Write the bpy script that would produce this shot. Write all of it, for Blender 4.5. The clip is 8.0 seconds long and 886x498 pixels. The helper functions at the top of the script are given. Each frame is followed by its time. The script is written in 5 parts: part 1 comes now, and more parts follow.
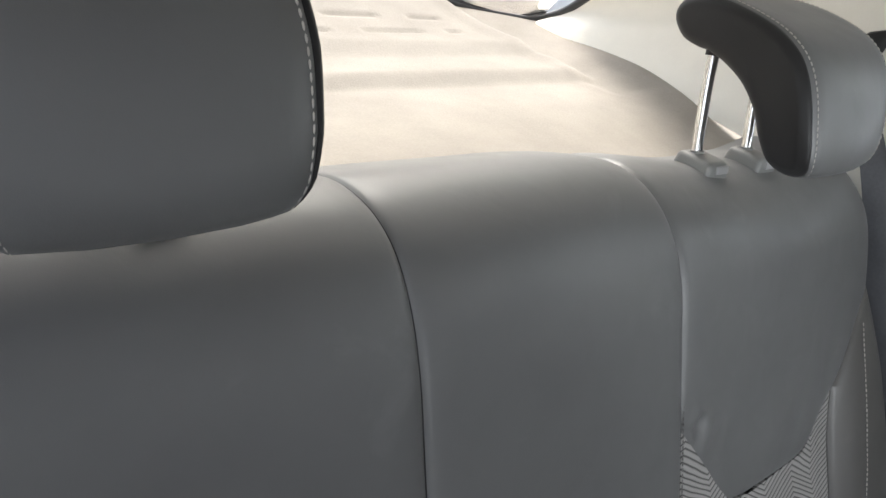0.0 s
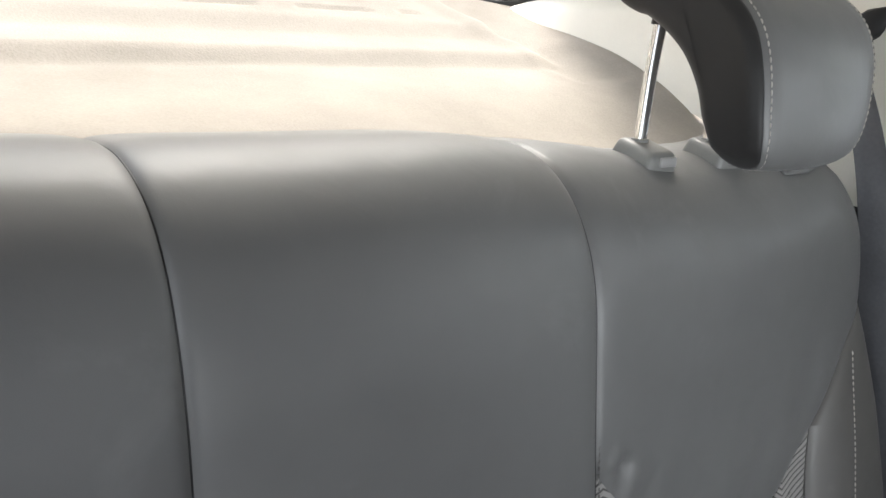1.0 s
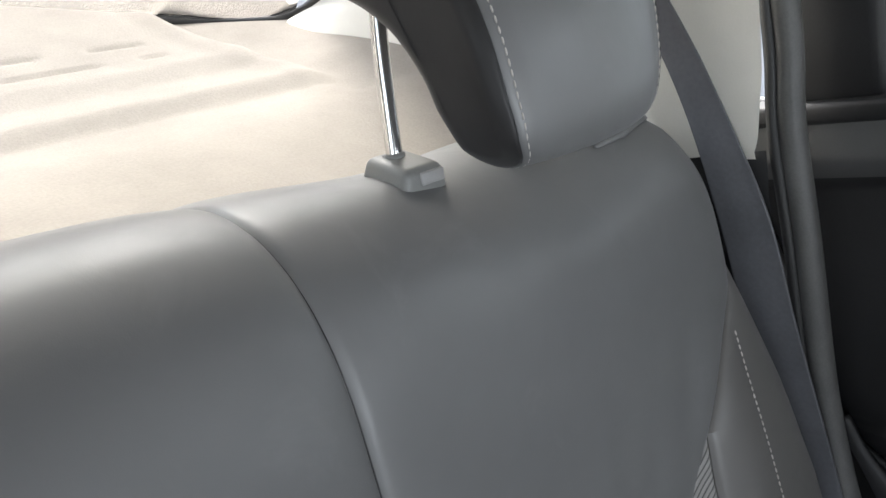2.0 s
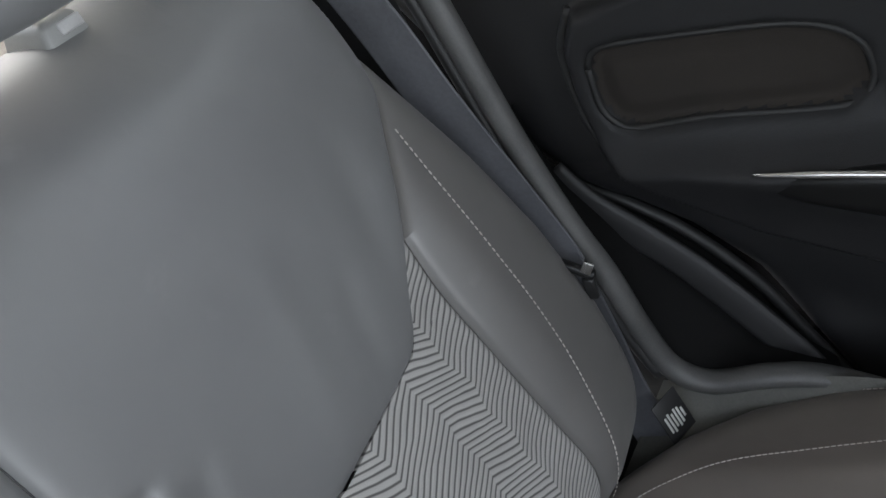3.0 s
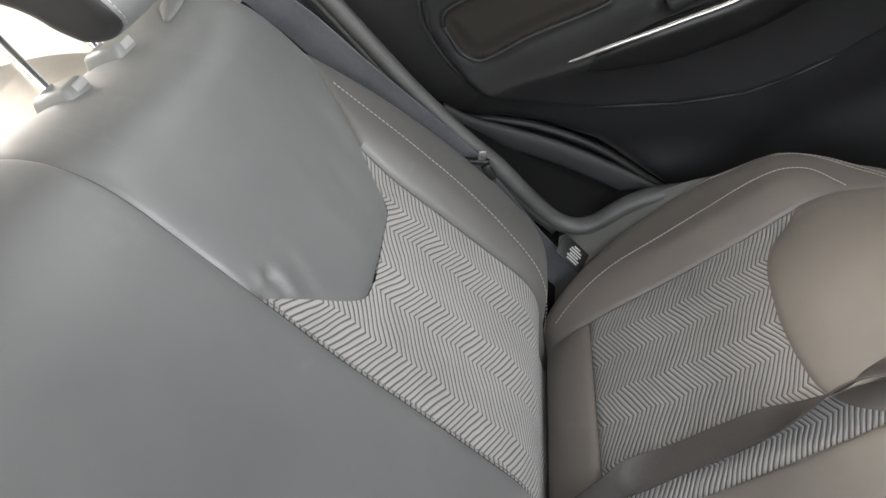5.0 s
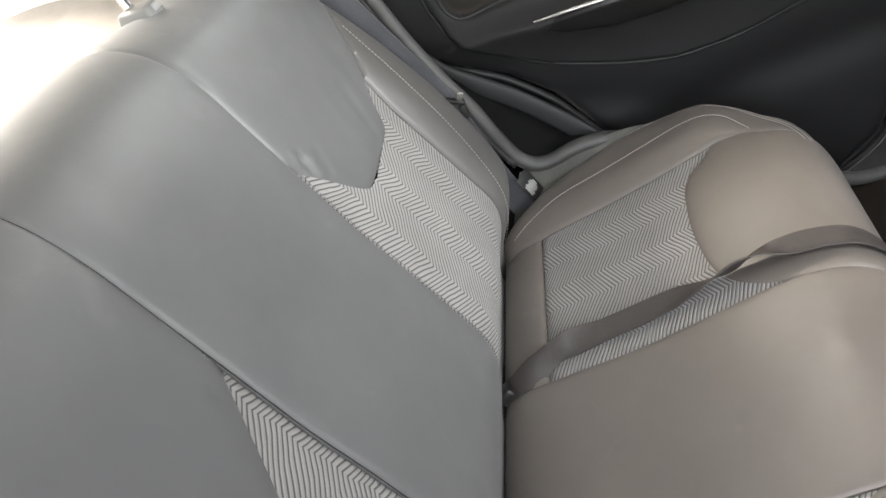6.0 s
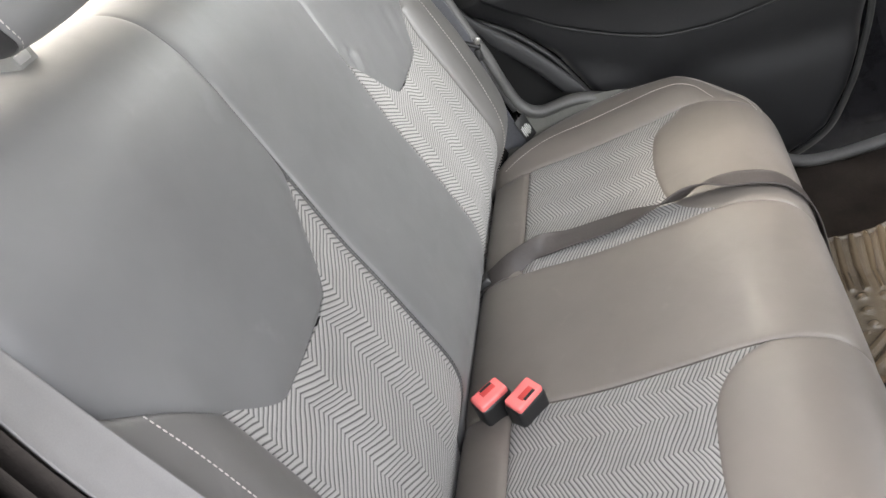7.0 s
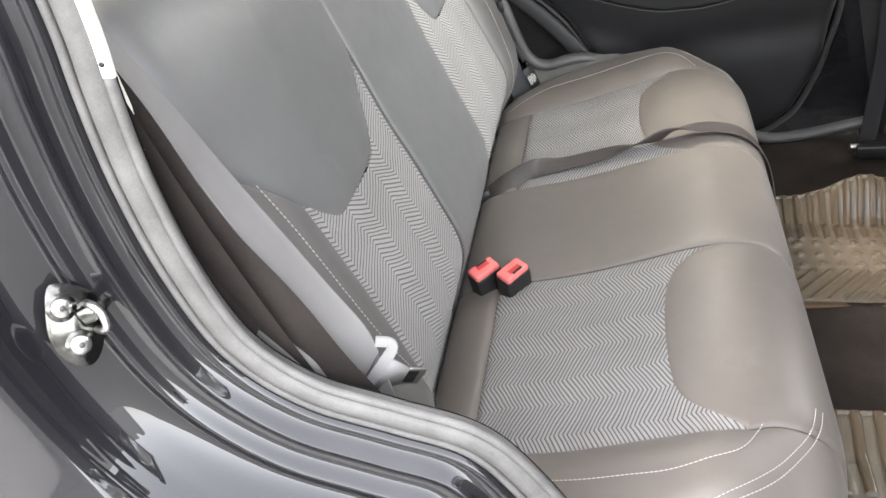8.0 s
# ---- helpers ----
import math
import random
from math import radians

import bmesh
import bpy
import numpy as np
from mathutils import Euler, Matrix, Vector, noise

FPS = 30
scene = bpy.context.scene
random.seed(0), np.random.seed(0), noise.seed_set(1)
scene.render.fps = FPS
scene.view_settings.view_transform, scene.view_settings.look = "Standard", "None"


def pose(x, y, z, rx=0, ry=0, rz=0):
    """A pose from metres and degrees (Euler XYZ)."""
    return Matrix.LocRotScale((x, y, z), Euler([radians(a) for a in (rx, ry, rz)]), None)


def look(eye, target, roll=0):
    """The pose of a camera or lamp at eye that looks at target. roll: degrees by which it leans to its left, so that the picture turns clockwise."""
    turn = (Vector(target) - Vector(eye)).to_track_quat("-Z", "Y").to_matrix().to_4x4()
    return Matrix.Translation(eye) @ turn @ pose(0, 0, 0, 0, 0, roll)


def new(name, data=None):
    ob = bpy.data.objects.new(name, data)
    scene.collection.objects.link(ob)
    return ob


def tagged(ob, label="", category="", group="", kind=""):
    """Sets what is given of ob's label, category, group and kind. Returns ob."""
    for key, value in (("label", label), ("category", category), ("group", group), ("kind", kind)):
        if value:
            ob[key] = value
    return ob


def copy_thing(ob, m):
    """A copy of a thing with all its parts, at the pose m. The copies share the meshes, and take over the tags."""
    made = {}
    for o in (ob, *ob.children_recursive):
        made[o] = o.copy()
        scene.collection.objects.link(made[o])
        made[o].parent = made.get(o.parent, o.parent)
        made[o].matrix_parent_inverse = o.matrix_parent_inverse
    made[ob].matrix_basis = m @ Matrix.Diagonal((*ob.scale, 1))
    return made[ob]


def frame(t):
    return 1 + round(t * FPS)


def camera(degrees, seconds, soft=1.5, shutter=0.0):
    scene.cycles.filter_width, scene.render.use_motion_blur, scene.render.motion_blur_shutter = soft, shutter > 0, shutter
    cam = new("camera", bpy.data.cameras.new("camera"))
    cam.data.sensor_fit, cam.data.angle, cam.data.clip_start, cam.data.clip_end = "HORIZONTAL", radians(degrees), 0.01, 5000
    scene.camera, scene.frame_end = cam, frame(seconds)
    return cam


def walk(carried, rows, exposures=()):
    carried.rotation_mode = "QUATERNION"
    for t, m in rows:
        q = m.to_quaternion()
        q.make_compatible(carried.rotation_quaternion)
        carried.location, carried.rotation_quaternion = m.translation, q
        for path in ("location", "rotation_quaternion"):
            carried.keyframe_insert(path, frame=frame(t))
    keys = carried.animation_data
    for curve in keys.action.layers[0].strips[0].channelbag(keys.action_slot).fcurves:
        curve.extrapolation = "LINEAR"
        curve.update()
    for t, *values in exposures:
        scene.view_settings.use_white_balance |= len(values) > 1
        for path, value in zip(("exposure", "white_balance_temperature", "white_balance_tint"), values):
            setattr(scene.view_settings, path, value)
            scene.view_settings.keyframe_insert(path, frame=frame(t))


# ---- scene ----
cam = camera(55.0, 8.0)
# the seat's frame (z along the backrest's lean) stands in the world pitched nose up and set on the ground
CAR = pose(0, 0, -0.05, -15.5, 0, 0)
EXPOSURE = [(0.0, 2.30, 6700, 10), (1.2, 2.45, 6750, 10), (2.5, 2.31, 6400, 10), (3.5, 3.05, 6600, 10), (4.2, 3.13, 6800, 10), (5.5, 3.57, 7050, 11), (6.5, 3.80, 7080, 11), (7.2, 4.06, 7080, 12), (8.0, 4.02, 7080, 12)]
PATH = [
    (0, (-0.489, -0.026, 1.354), (0.832, 1.384, 0.837), 1.4),
    (0.5, (-0.401, -0.026, 1.333), (0.883, 1.426, 0.838), 2.8),
    (1, (-0.305, -0.023, 1.313), (0.94, 1.463, 0.824), 2.2),
    (1.2, (-0.272, -0.016, 1.304), (0.976, 1.475, 0.835), 0.7),
    (2.3, (-0.052, 0.021, 1.297), (1.373, 1.32, 0.765), -18.3),
    (2.5, (-0.046, 0.009, 1.276), (1.416, 1.235, 0.676), -23.2),
    (3, (0.009, -0.069, 1.218), (1.417, 1.066, 0.364), -32.4),
    (3.5, (-0.07, -0.086, 1.174), (1.413, 0.876, 0.238), -38.3),
    (4, (-0.132, -0.091, 1.18), (1.382, 0.863, 0.286), -43.2),
    (4.2, (-0.174, -0.095, 1.181), (1.379, 0.84, 0.338), -44.7),
    (5.3, (-0.47, -0.127, 1.264), (1.14, 0.709, 0.421), -43.5),
    (5.5, (-0.519, -0.129, 1.279), (1.088, 0.685, 0.411), -42.8),
    (6, (-0.653, -0.132, 1.283), (0.946, 0.647, 0.37), -41.0),
    (6.5, (-0.789, -0.131, 1.283), (0.803, 0.636, 0.346), -38.7),
    (7, (-0.945, -0.136, 1.301), (0.661, 0.599, 0.363), -32.7),
    (7.5, (-1.089, -0.127, 1.314), (0.523, 0.563, 0.353), -27.4),
    (8, (-1.239, -0.125, 1.325), (0.364, 0.555, 0.341), -24.9),
]
walk(cam, [(t, CAR @ look(eye, target, roll)) for t, eye, target, roll in PATH], EXPOSURE)

# ---- light ----
SUN_DIR = (0.45, 0.55, 0.70)
world = bpy.data.worlds.new("overcast_sky")
scene.world = world
world.use_nodes = True
wn = world.node_tree.nodes
sky = wn.new("ShaderNodeTexSky")
sky.sky_type = "NISHITA"
sky.sun_disc = False
sky.sun_elevation = radians(45)
sky.sun_rotation = radians(40)
sky.air_density = 1.0
sky.dust_density = 3.0
wn["Background"].inputs["Strength"].default_value = 0.15
overcast = wn.new("ShaderNodeHueSaturation")
overcast.inputs["Saturation"].default_value = 0.35
world.node_tree.links.new(sky.outputs[0], overcast.inputs["Color"])
world.node_tree.links.new(overcast.outputs[0], wn["Background"].inputs["Color"])
sun_data = bpy.data.lights.new("sun", "SUN")
sun_data.energy = 0.6
sun_data.angle = radians(25)
sun_data.color = (1.0, 0.95, 0.87)
sun = new("sun", sun_data)
sun.matrix_world = look(SUN_DIR, (0, 0, 0))


def fill_lamp(name, size, energy, eye, target, spread=180):
    """Added fill lamp for sky light at a front opening, in the seat's frame."""
    data = bpy.data.lights.new(name, "AREA")
    data.shape = "RECTANGLE"
    data.size, data.size_y = size
    data.energy = energy
    data.spread = radians(spread)
    data.color = (0.86, 0.93, 1.0)
    new(name, data).matrix_world = CAR @ look(eye, target)


# added lamps, aimed and narrowed to brighten the bench
fill_lamp("windscreen_fill", (0.40, 0.34), 0.55, (-0.22, -1.30, 0.93), (0.30, 0.35, 1.22), 80)
fill_lamp("passenger_window_fill", (0.36, 0.26), 0.42, (0.66, -1.06, 1.00), (-0.05, 0.33, 1.20), 90)


# ---- materials ----
def principled(name):
    m = bpy.data.materials.new(name)
    m.use_nodes = True
    nt = m.node_tree
    return m, nt, nt.nodes["Principled BSDF"]


def add(nt, kind, **values):
    n = nt.nodes.new(kind)
    for k, v in values.items():
        n.inputs[k].default_value = v
    return n


def surface(name, colour, rough=0.5, metal=0.0, grain=900.0, bump=0.08, patch=9.0, vary=0.18, tint=None, spec=0.5, rough_vary=0.1):
    """Paint, leather, plastic and so on: a base colour with large soft patches, fine grain and fine relief."""
    m, nt, b = principled(name)
    link = nt.links.new
    coord = nt.nodes.new("ShaderNodeTexCoord")
    big = add(nt, "ShaderNodeTexNoise", Scale=patch, Detail=4.0, Roughness=0.6)
    fine = add(nt, "ShaderNodeTexNoise", Scale=grain, Detail=2.0)
    link(coord.outputs["Object"], big.inputs["Vector"])
    link(coord.outputs["Object"], fine.inputs["Vector"])
    ramp = nt.nodes.new("ShaderNodeValToRGB")
    dark = [c * (1 - vary) for c in colour]
    light = [c * (1 + vary) for c in (tint or colour)]
    ramp.color_ramp.elements[0].position, ramp.color_ramp.elements[1].position = 0.3, 0.7
    ramp.color_ramp.elements[0].color = (*dark, 1)
    ramp.color_ramp.elements[1].color = (*light, 1)
    mix = nt.nodes.new("ShaderNodeMath")
    mix.operation = "MULTIPLY_ADD"
    mix.inputs[1].default_value = 0.3
    link(fine.outputs["Fac"], mix.inputs[0])
    scaled = nt.nodes.new("ShaderNodeMath")
    scaled.operation = "MULTIPLY"
    scaled.inputs[1].default_value = 0.7
    link(big.outputs["Fac"], scaled.inputs[0])
    link(scaled.outputs[0], mix.inputs[2])
    link(mix.outputs[0], ramp.inputs["Fac"])
    link(ramp.outputs["Color"], b.inputs["Base Color"])
    rr = nt.nodes.new("ShaderNodeMapRange")
    rr.inputs["To Min"].default_value = max(0.02, rough - rough_vary)
    rr.inputs["To Max"].default_value = min(1.0, rough + rough_vary)
    link(big.outputs["Fac"], rr.inputs["Value"])
    link(rr.outputs[0], b.inputs["Roughness"])
    b.inputs["Metallic"].default_value = metal
    b.inputs["Specular IOR Level"].default_value = spec
    if bump:
        bp = add(nt, "ShaderNodeBump", Strength=bump, Distance=0.0006)
        link(fine.outputs["Fac"], bp.inputs["Height"])
        link(bp.outputs[0], b.inputs["Normal"])
    return m


def leatherette(name, colour, tint, gloss=0.85):
    """Grey seat leatherette: pebbled relief, faint wear patches and a soft sheen."""
    m, nt, b = principled(name)
    link = nt.links.new
    coord = nt.nodes.new("ShaderNodeTexCoord")
    cells = add(nt, "ShaderNodeTexVoronoi", Scale=700.0)
    cells.feature = "DISTANCE_TO_EDGE"
    big = add(nt, "ShaderNodeTexNoise", Scale=5.0, Detail=5.0, Roughness=0.55)
    creases = add(nt, "ShaderNodeTexNoise", Scale=26.0, Detail=3.0, Distortion=0.7)
    for n in (cells, big, creases):
        link(coord.outputs["Object"], n.inputs["Vector"])
    ramp = nt.nodes.new("ShaderNodeValToRGB")
    ramp.color_ramp.elements[0].position, ramp.color_ramp.elements[1].position = 0.32, 0.68
    ramp.color_ramp.elements[0].color = (*colour, 1)
    ramp.color_ramp.elements[1].color = (*tint, 1)
    link(big.outputs["Fac"], ramp.inputs["Fac"])
    # sparse dusty smudges and rubbed spots
    spots = add(nt, "ShaderNodeTexNoise", Scale=13.0, Detail=6.0, Roughness=0.62, Distortion=0.5)
    link(coord.outputs["Object"], spots.inputs["Vector"])
    mask = nt.nodes.new("ShaderNodeMapRange")
    mask.inputs["From Min"].default_value, mask.inputs["From Max"].default_value = 0.62, 0.80
    mask.inputs["To Min"].default_value, mask.inputs["To Max"].default_value = 0.0, 0.28
    link(spots.outputs["Fac"], mask.inputs["Value"])
    dusty = nt.nodes.new("ShaderNodeMix")
    dusty.data_type = "RGBA"
    dusty.inputs["B"].default_value = (*[min(0.5, c * 1.6 + 0.02) for c in tint], 1)
    link(mask.outputs[0], dusty.inputs["Factor"])
    link(ramp.outputs["Color"], dusty.inputs["A"])
    link(dusty.outputs["Result"], b.inputs["Base Color"])
    rr = nt.nodes.new("ShaderNodeMapRange")
    rr.inputs["To Min"].default_value, rr.inputs["To Max"].default_value = 0.40, 0.56
    link(creases.outputs["Fac"], rr.inputs["Value"])
    link(rr.outputs[0], b.inputs["Roughness"])
    b.inputs["Specular IOR Level"].default_value = gloss
    b.inputs["Sheen Weight"].default_value = 0.08
    b.inputs["Sheen Roughness"].default_value = 0.5
    fine = add(nt, "ShaderNodeBump", Strength=0.10, Distance=0.0004)
    link(cells.outputs["Distance"], fine.inputs["Height"])
    soft = add(nt, "ShaderNodeBump", Strength=0.10, Distance=0.004)
    link(creases.outputs["Fac"], soft.inputs["Height"])
    link(fine.outputs[0], soft.inputs["Normal"])
    link(soft.outputs[0], b.inputs["Normal"])
    return m


def herringbone(name, wide, narrow, rise, pitch, sign=1.0, jogged=0.3):
    """Woven seat cloth with fine zigzag ribs; its map is in metres, u across the seat and v along it."""
    m, nt, b = principled(name)
    link = nt.links.new
    uv = nt.nodes.new("ShaderNodeUVMap")
    uv.uv_map = "UVMap"
    sep = nt.nodes.new("ShaderNodeSeparateXYZ")
    link(uv.outputs[0], sep.inputs[0])

    def math_node(op, a, c=None, d=None):
        n = nt.nodes.new("ShaderNodeMath")
        n.operation = op
        for k, v in enumerate((a, c, d)):
            if v is None:
                continue
            if isinstance(v, (int, float)):
                n.inputs[k].default_value = v
            else:
                link(v, n.inputs[k])
        return n.outputs[0]

    wob = add(nt, "ShaderNodeTexNoise", Scale=16.0, Detail=2.0)
    link(uv.outputs[0], wob.inputs["Vector"])
    wobble = math_node("MULTIPLY_ADD", wob.outputs["Fac"], 0.012, -0.006)
    # the bounds of the bands step to and fro along the cloth
    jog = math_node("MULTIPLY", math_node("PINGPONG", math_node("MULTIPLY_ADD", sep.outputs["X"], 0.35, sep.outputs["Y"]), 0.028), jogged)
    u = math_node("ADD", math_node("ADD", sep.outputs["X"], 1.0), math_node("ADD", wobble, jog))
    along = math_node("MULTIPLY", math_node("FRACT", math_node("DIVIDE", u, wide + narrow)), wide + narrow)
    # rises over the wide band, falls over the narrow one
    fall = wide * rise / narrow
    tri = math_node("MINIMUM", math_node("MULTIPLY", along, rise), math_node("MULTIPLY", math_node("SUBTRACT", wide + narrow, along), fall))
    band = math_node("GREATER_THAN", along, wide)
    v = math_node("SUBTRACT", sep.outputs["Y"], math_node("MULTIPLY", tri, sign))
    wave = math_node("SINE", math_node("MULTIPLY", v, 2 * math.pi / pitch))
    unit = math_node("MULTIPLY_ADD", wave, 0.5, 0.5)
    ramp = nt.nodes.new("ShaderNodeValToRGB")
    ramp.color_ramp.elements[0].position, ramp.color_ramp.elements[1].position = 0.03, 0.40
    ramp.color_ramp.elements[0].color = (0.062, 0.060, 0.058, 1)
    ramp.color_ramp.elements[1].color = (0.300, 0.291, 0.279, 1)
    link(unit, ramp.inputs["Fac"])
    weave = add(nt, "ShaderNodeTexNoise", Scale=1400.0, Detail=2.0)
    link(uv.outputs[0], weave.inputs["Vector"])
    stain = add(nt, "ShaderNodeTexNoise", Scale=11.0, Detail=4.0)
    link(uv.outputs[0], stain.inputs["Vector"])
    # narrow bands a little lighter: the weave's differing sheen is put into the colour
    shade = math_node("MULTIPLY_ADD", weave.outputs["Fac"], 0.5, math_node("MULTIPLY_ADD", stain.outputs["Fac"], 0.4, math_node("MULTIPLY_ADD", band, 0.05, 0.54)))
    mul = nt.nodes.new("ShaderNodeMix")
    mul.data_type = "RGBA"
    mul.blend_type = "MULTIPLY"
    mul.inputs["Factor"].default_value = 1.0
    link(ramp.outputs["Color"], mul.inputs["A"])
    grey = nt.nodes.new("ShaderNodeCombineColor")
    for k in range(3):
        link(shade, grey.inputs[k])
    link(grey.outputs[0], mul.inputs["B"])
    link(mul.outputs["Result"], b.inputs["Base Color"])
    b.inputs["Roughness"].default_value = 0.85
    b.inputs["Sheen Weight"].default_value = 0.15
    height = math_node("MULTIPLY_ADD", weave.outputs["Fac"], 0.35, unit)
    bp = add(nt, "ShaderNodeBump", Strength=0.55, Distance=0.0012)
    link(height, bp.inputs["Height"])
    link(bp.outputs[0], b.inputs["Normal"])
    return m


LEATHER = leatherette("grey_leatherette", (0.108, 0.108, 0.108), (0.135, 0.135, 0.135))
# cushion leatherette; the light's warm cast is partly put into this colour
LEATHER_WARM = leatherette("warm_cast_leatherette", (0.123, 0.106, 0.092), (0.149, 0.130, 0.113))
LEATHER_DARK = leatherette("darkened_leatherette", (0.090, 0.086, 0.081), (0.112, 0.107, 0.101))
LEATHER_SIDE = leatherette("black_brown_leatherette", (0.017, 0.0165, 0.017), (0.024, 0.023, 0.023), 0.3)
CLOTH = herringbone("zigzag_cloth", 0.058, 0.046, 0.42, 0.0058, 1.0, 0.16)
CLOTH_BACK = herringbone("zigzag_back_cloth", 0.064, 0.046, 0.42, 0.0065, 1.0, 0.20)
THREAD = surface("pale_thread", (0.48, 0.45, 0.42), 0.8, bump=0.2)
CARPET = surface("beige_felt_carpet", (0.31, 0.283, 0.255), 0.95, grain=420, bump=0.9, patch=6, vary=0.12, tint=(0.345, 0.318, 0.286), spec=0.1)
CREAM = surface("cream_trim_plastic", (0.84, 0.82, 0.75), 0.6, grain=600, bump=0.06, vary=0.05)
HEADLINER = surface("pale_headliner_cloth", (0.62, 0.60, 0.56), 0.95, grain=500, bump=0.3, vary=0.06, spec=0.1)
BLACK_TRIM = surface("black_grained_plastic", (0.018, 0.018, 0.019), 0.55, grain=700, bump=0.25, vary=0.25, spec=0.35)
BLACK_SOFT = surface("dark_door_insert_cloth", (0.030, 0.025, 0.021), 0.9, grain=800, bump=0.35, vary=0.2)
# black door plastic with the light on its upper edge put into the colour
LIT_TRIM = surface("lit_black_plastic", (0.085, 0.085, 0.085), 0.5, grain=600, bump=0.12, vary=0.15)
RIB_GREY = surface("charcoal_ribbed_plastic", (0.032, 0.032, 0.033), 0.5, grain=600, bump=0.15, vary=0.15, spec=0.4)
RUBBER = surface("grey_weather_seal_rubber", (0.102, 0.100, 0.095), 0.42, grain=500, bump=0.08, vary=0.16, patch=22, tint=(0.150, 0.146, 0.139))
RUBBER_MID = surface("dark_grey_weather_seal_rubber", (0.075, 0.075, 0.073), 0.45, grain=500, bump=0.1, vary=0.2, patch=16, tint=(0.095, 0.094, 0.091))
# seal rubber; also colours the strips and block that stand in for shade
RUBBER_DARK = surface("black_rubber_and_shade", (0.022, 0.022, 0.022), 0.5, grain=300, bump=0.15, vary=0.3, patch=20)
GUIDE_GREY = surface("grey_guide_plastic", (0.19, 0.19, 0.183), 0.45, bump=0.05, vary=0.12)
CHROME = surface("chrome_plating", (0.72, 0.72, 0.72), 0.1, metal=1.0, bump=0.0, vary=0.05, rough_vary=0.05)
SATIN = surface("satin_metal_plating", (0.62, 0.61, 0.59), 0.24, metal=1.0, bump=0.0, vary=0.05, rough_vary=0.05)
STEEL = surface("zinc_plated_steel", (0.55, 0.54, 0.52), 0.28, metal=1.0, bump=0.05, vary=0.2, rough_vary=0.12)
OILY = surface("oily_dark_steel", (0.16, 0.16, 0.15), 0.22, metal=1.0, grain=140, bump=0.3, vary=0.5, patch=60, rough_vary=0.15)
BELT = surface("grey_belt_webbing", (0.185, 0.179, 0.176), 0.6, grain=900, bump=0.12, vary=0.12, spec=0.4)
BELT_MID = surface("mid_grey_belt_webbing", (0.058, 0.051, 0.048), 0.5, grain=260, bump=0.3, vary=0.2, spec=0.35)
BELT_DARK = surface("charcoal_belt_webbing", (0.105, 0.107, 0.117), 0.42, grain=260, bump=0.3, vary=0.25, spec=0.5)
BELT_BLACK = surface("black_belt_webbing", (0.022, 0.022, 0.023), 0.6, grain=260, bump=0.3, vary=0.25, spec=0.3)
GLOSS_BLACK = surface("glossy_black_plastic", (0.010, 0.010, 0.010), 0.3, grain=700, bump=0.05, vary=0.2, spec=0.35)
MATTE_BLACK = surface("matte_black_felt", (0.011, 0.011, 0.011), 0.9, grain=400, bump=0.4, vary=0.2, spec=0.12)
RED = surface("red_button_plastic", (0.88, 0.19, 0.18), 0.22, bump=0.03, vary=0.1, patch=60)
RED_SHADED = surface("shaded_red_plastic", (0.55, 0.05, 0.045), 0.4, bump=0.03, vary=0.1, patch=60)
BUCKLE_BLACK = surface("black_buckle_plastic", (0.014, 0.014, 0.014), 0.4, bump=0.06, vary=0.2)
TONGUE_GREY = surface("pale_grey_tongue_plastic", (0.31, 0.305, 0.30), 0.4, bump=0.05, vary=0.1)
FLOOR_CARPET = surface("dark_brown_floor_carpet", (0.032, 0.026, 0.022), 0.95, grain=350, bump=0.9, vary=0.35, patch=12, spec=0.1)
ARCH_BROWN = surface("brown_grey_arch_felt", (0.027, 0.023, 0.021), 0.95, grain=350, bump=0.8, vary=0.25, patch=14, spec=0.1)
ARCH_CARPET = surface("grey_arch_felt", (0.12, 0.12, 0.11), 0.95, grain=380, bump=0.8, vary=0.2, spec=0.1)
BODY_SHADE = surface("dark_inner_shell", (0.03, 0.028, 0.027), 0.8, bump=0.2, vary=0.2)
WHITE_PRINT = surface("white_print", (0.52, 0.52, 0.50), 0.6, bump=0.0)
ASPHALT = surface("grey_concrete_yard", (0.23, 0.24, 0.25), 0.9, grain=120, bump=0.6, vary=0.2, patch=0.8)
WALL_BLUE = surface("pale_blue_backdrop", (0.28, 0.44, 0.70), 0.8, grain=60, bump=0.2, vary=0.08, patch=0.7)
WALL_GREY = surface("weathered_grey_wall", (0.17, 0.18, 0.19), 0.9, grain=60, bump=0.3, vary=0.3, patch=0.6)
WALL_WHITE = surface("white_backdrop", (0.80, 0.80, 0.79), 0.8, grain=60, bump=0.2, vary=0.06, patch=0.7)
GREEN_CARPET = surface("grey_green_mat_carpet", (0.20, 0.19, 0.15), 0.9, grain=240, bump=0.8, vary=0.2, patch=14)
TAN_CARPET = surface("tan_mat_carpet", (0.13, 0.085, 0.05), 0.9, grain=240, bump=0.8, vary=0.25, patch=14)


def car_paint(name, colour):
    m = surface(name, colour, 0.5, grain=1500, bump=0.0, vary=0.2, patch=7, spec=0.15)
    b = m.node_tree.nodes["Principled BSDF"]
    b.inputs["Coat Weight"].default_value = 1.0
    b.inputs["Coat Roughness"].default_value = 0.015
    b.inputs["Coat IOR"].default_value = 1.65
    return m


PAINT = car_paint("black_car_paint", (0.008, 0.008, 0.010))


def glass(name, tint, rough=0.0):
    m, nt, b = principled(name)
    b.inputs["Base Color"].default_value = (*tint, 1)
    b.inputs["Roughness"].default_value = rough
    b.inputs["IOR"].default_value = 1.45
    b.inputs["Transmission Weight"].default_value = 1.0
    return m


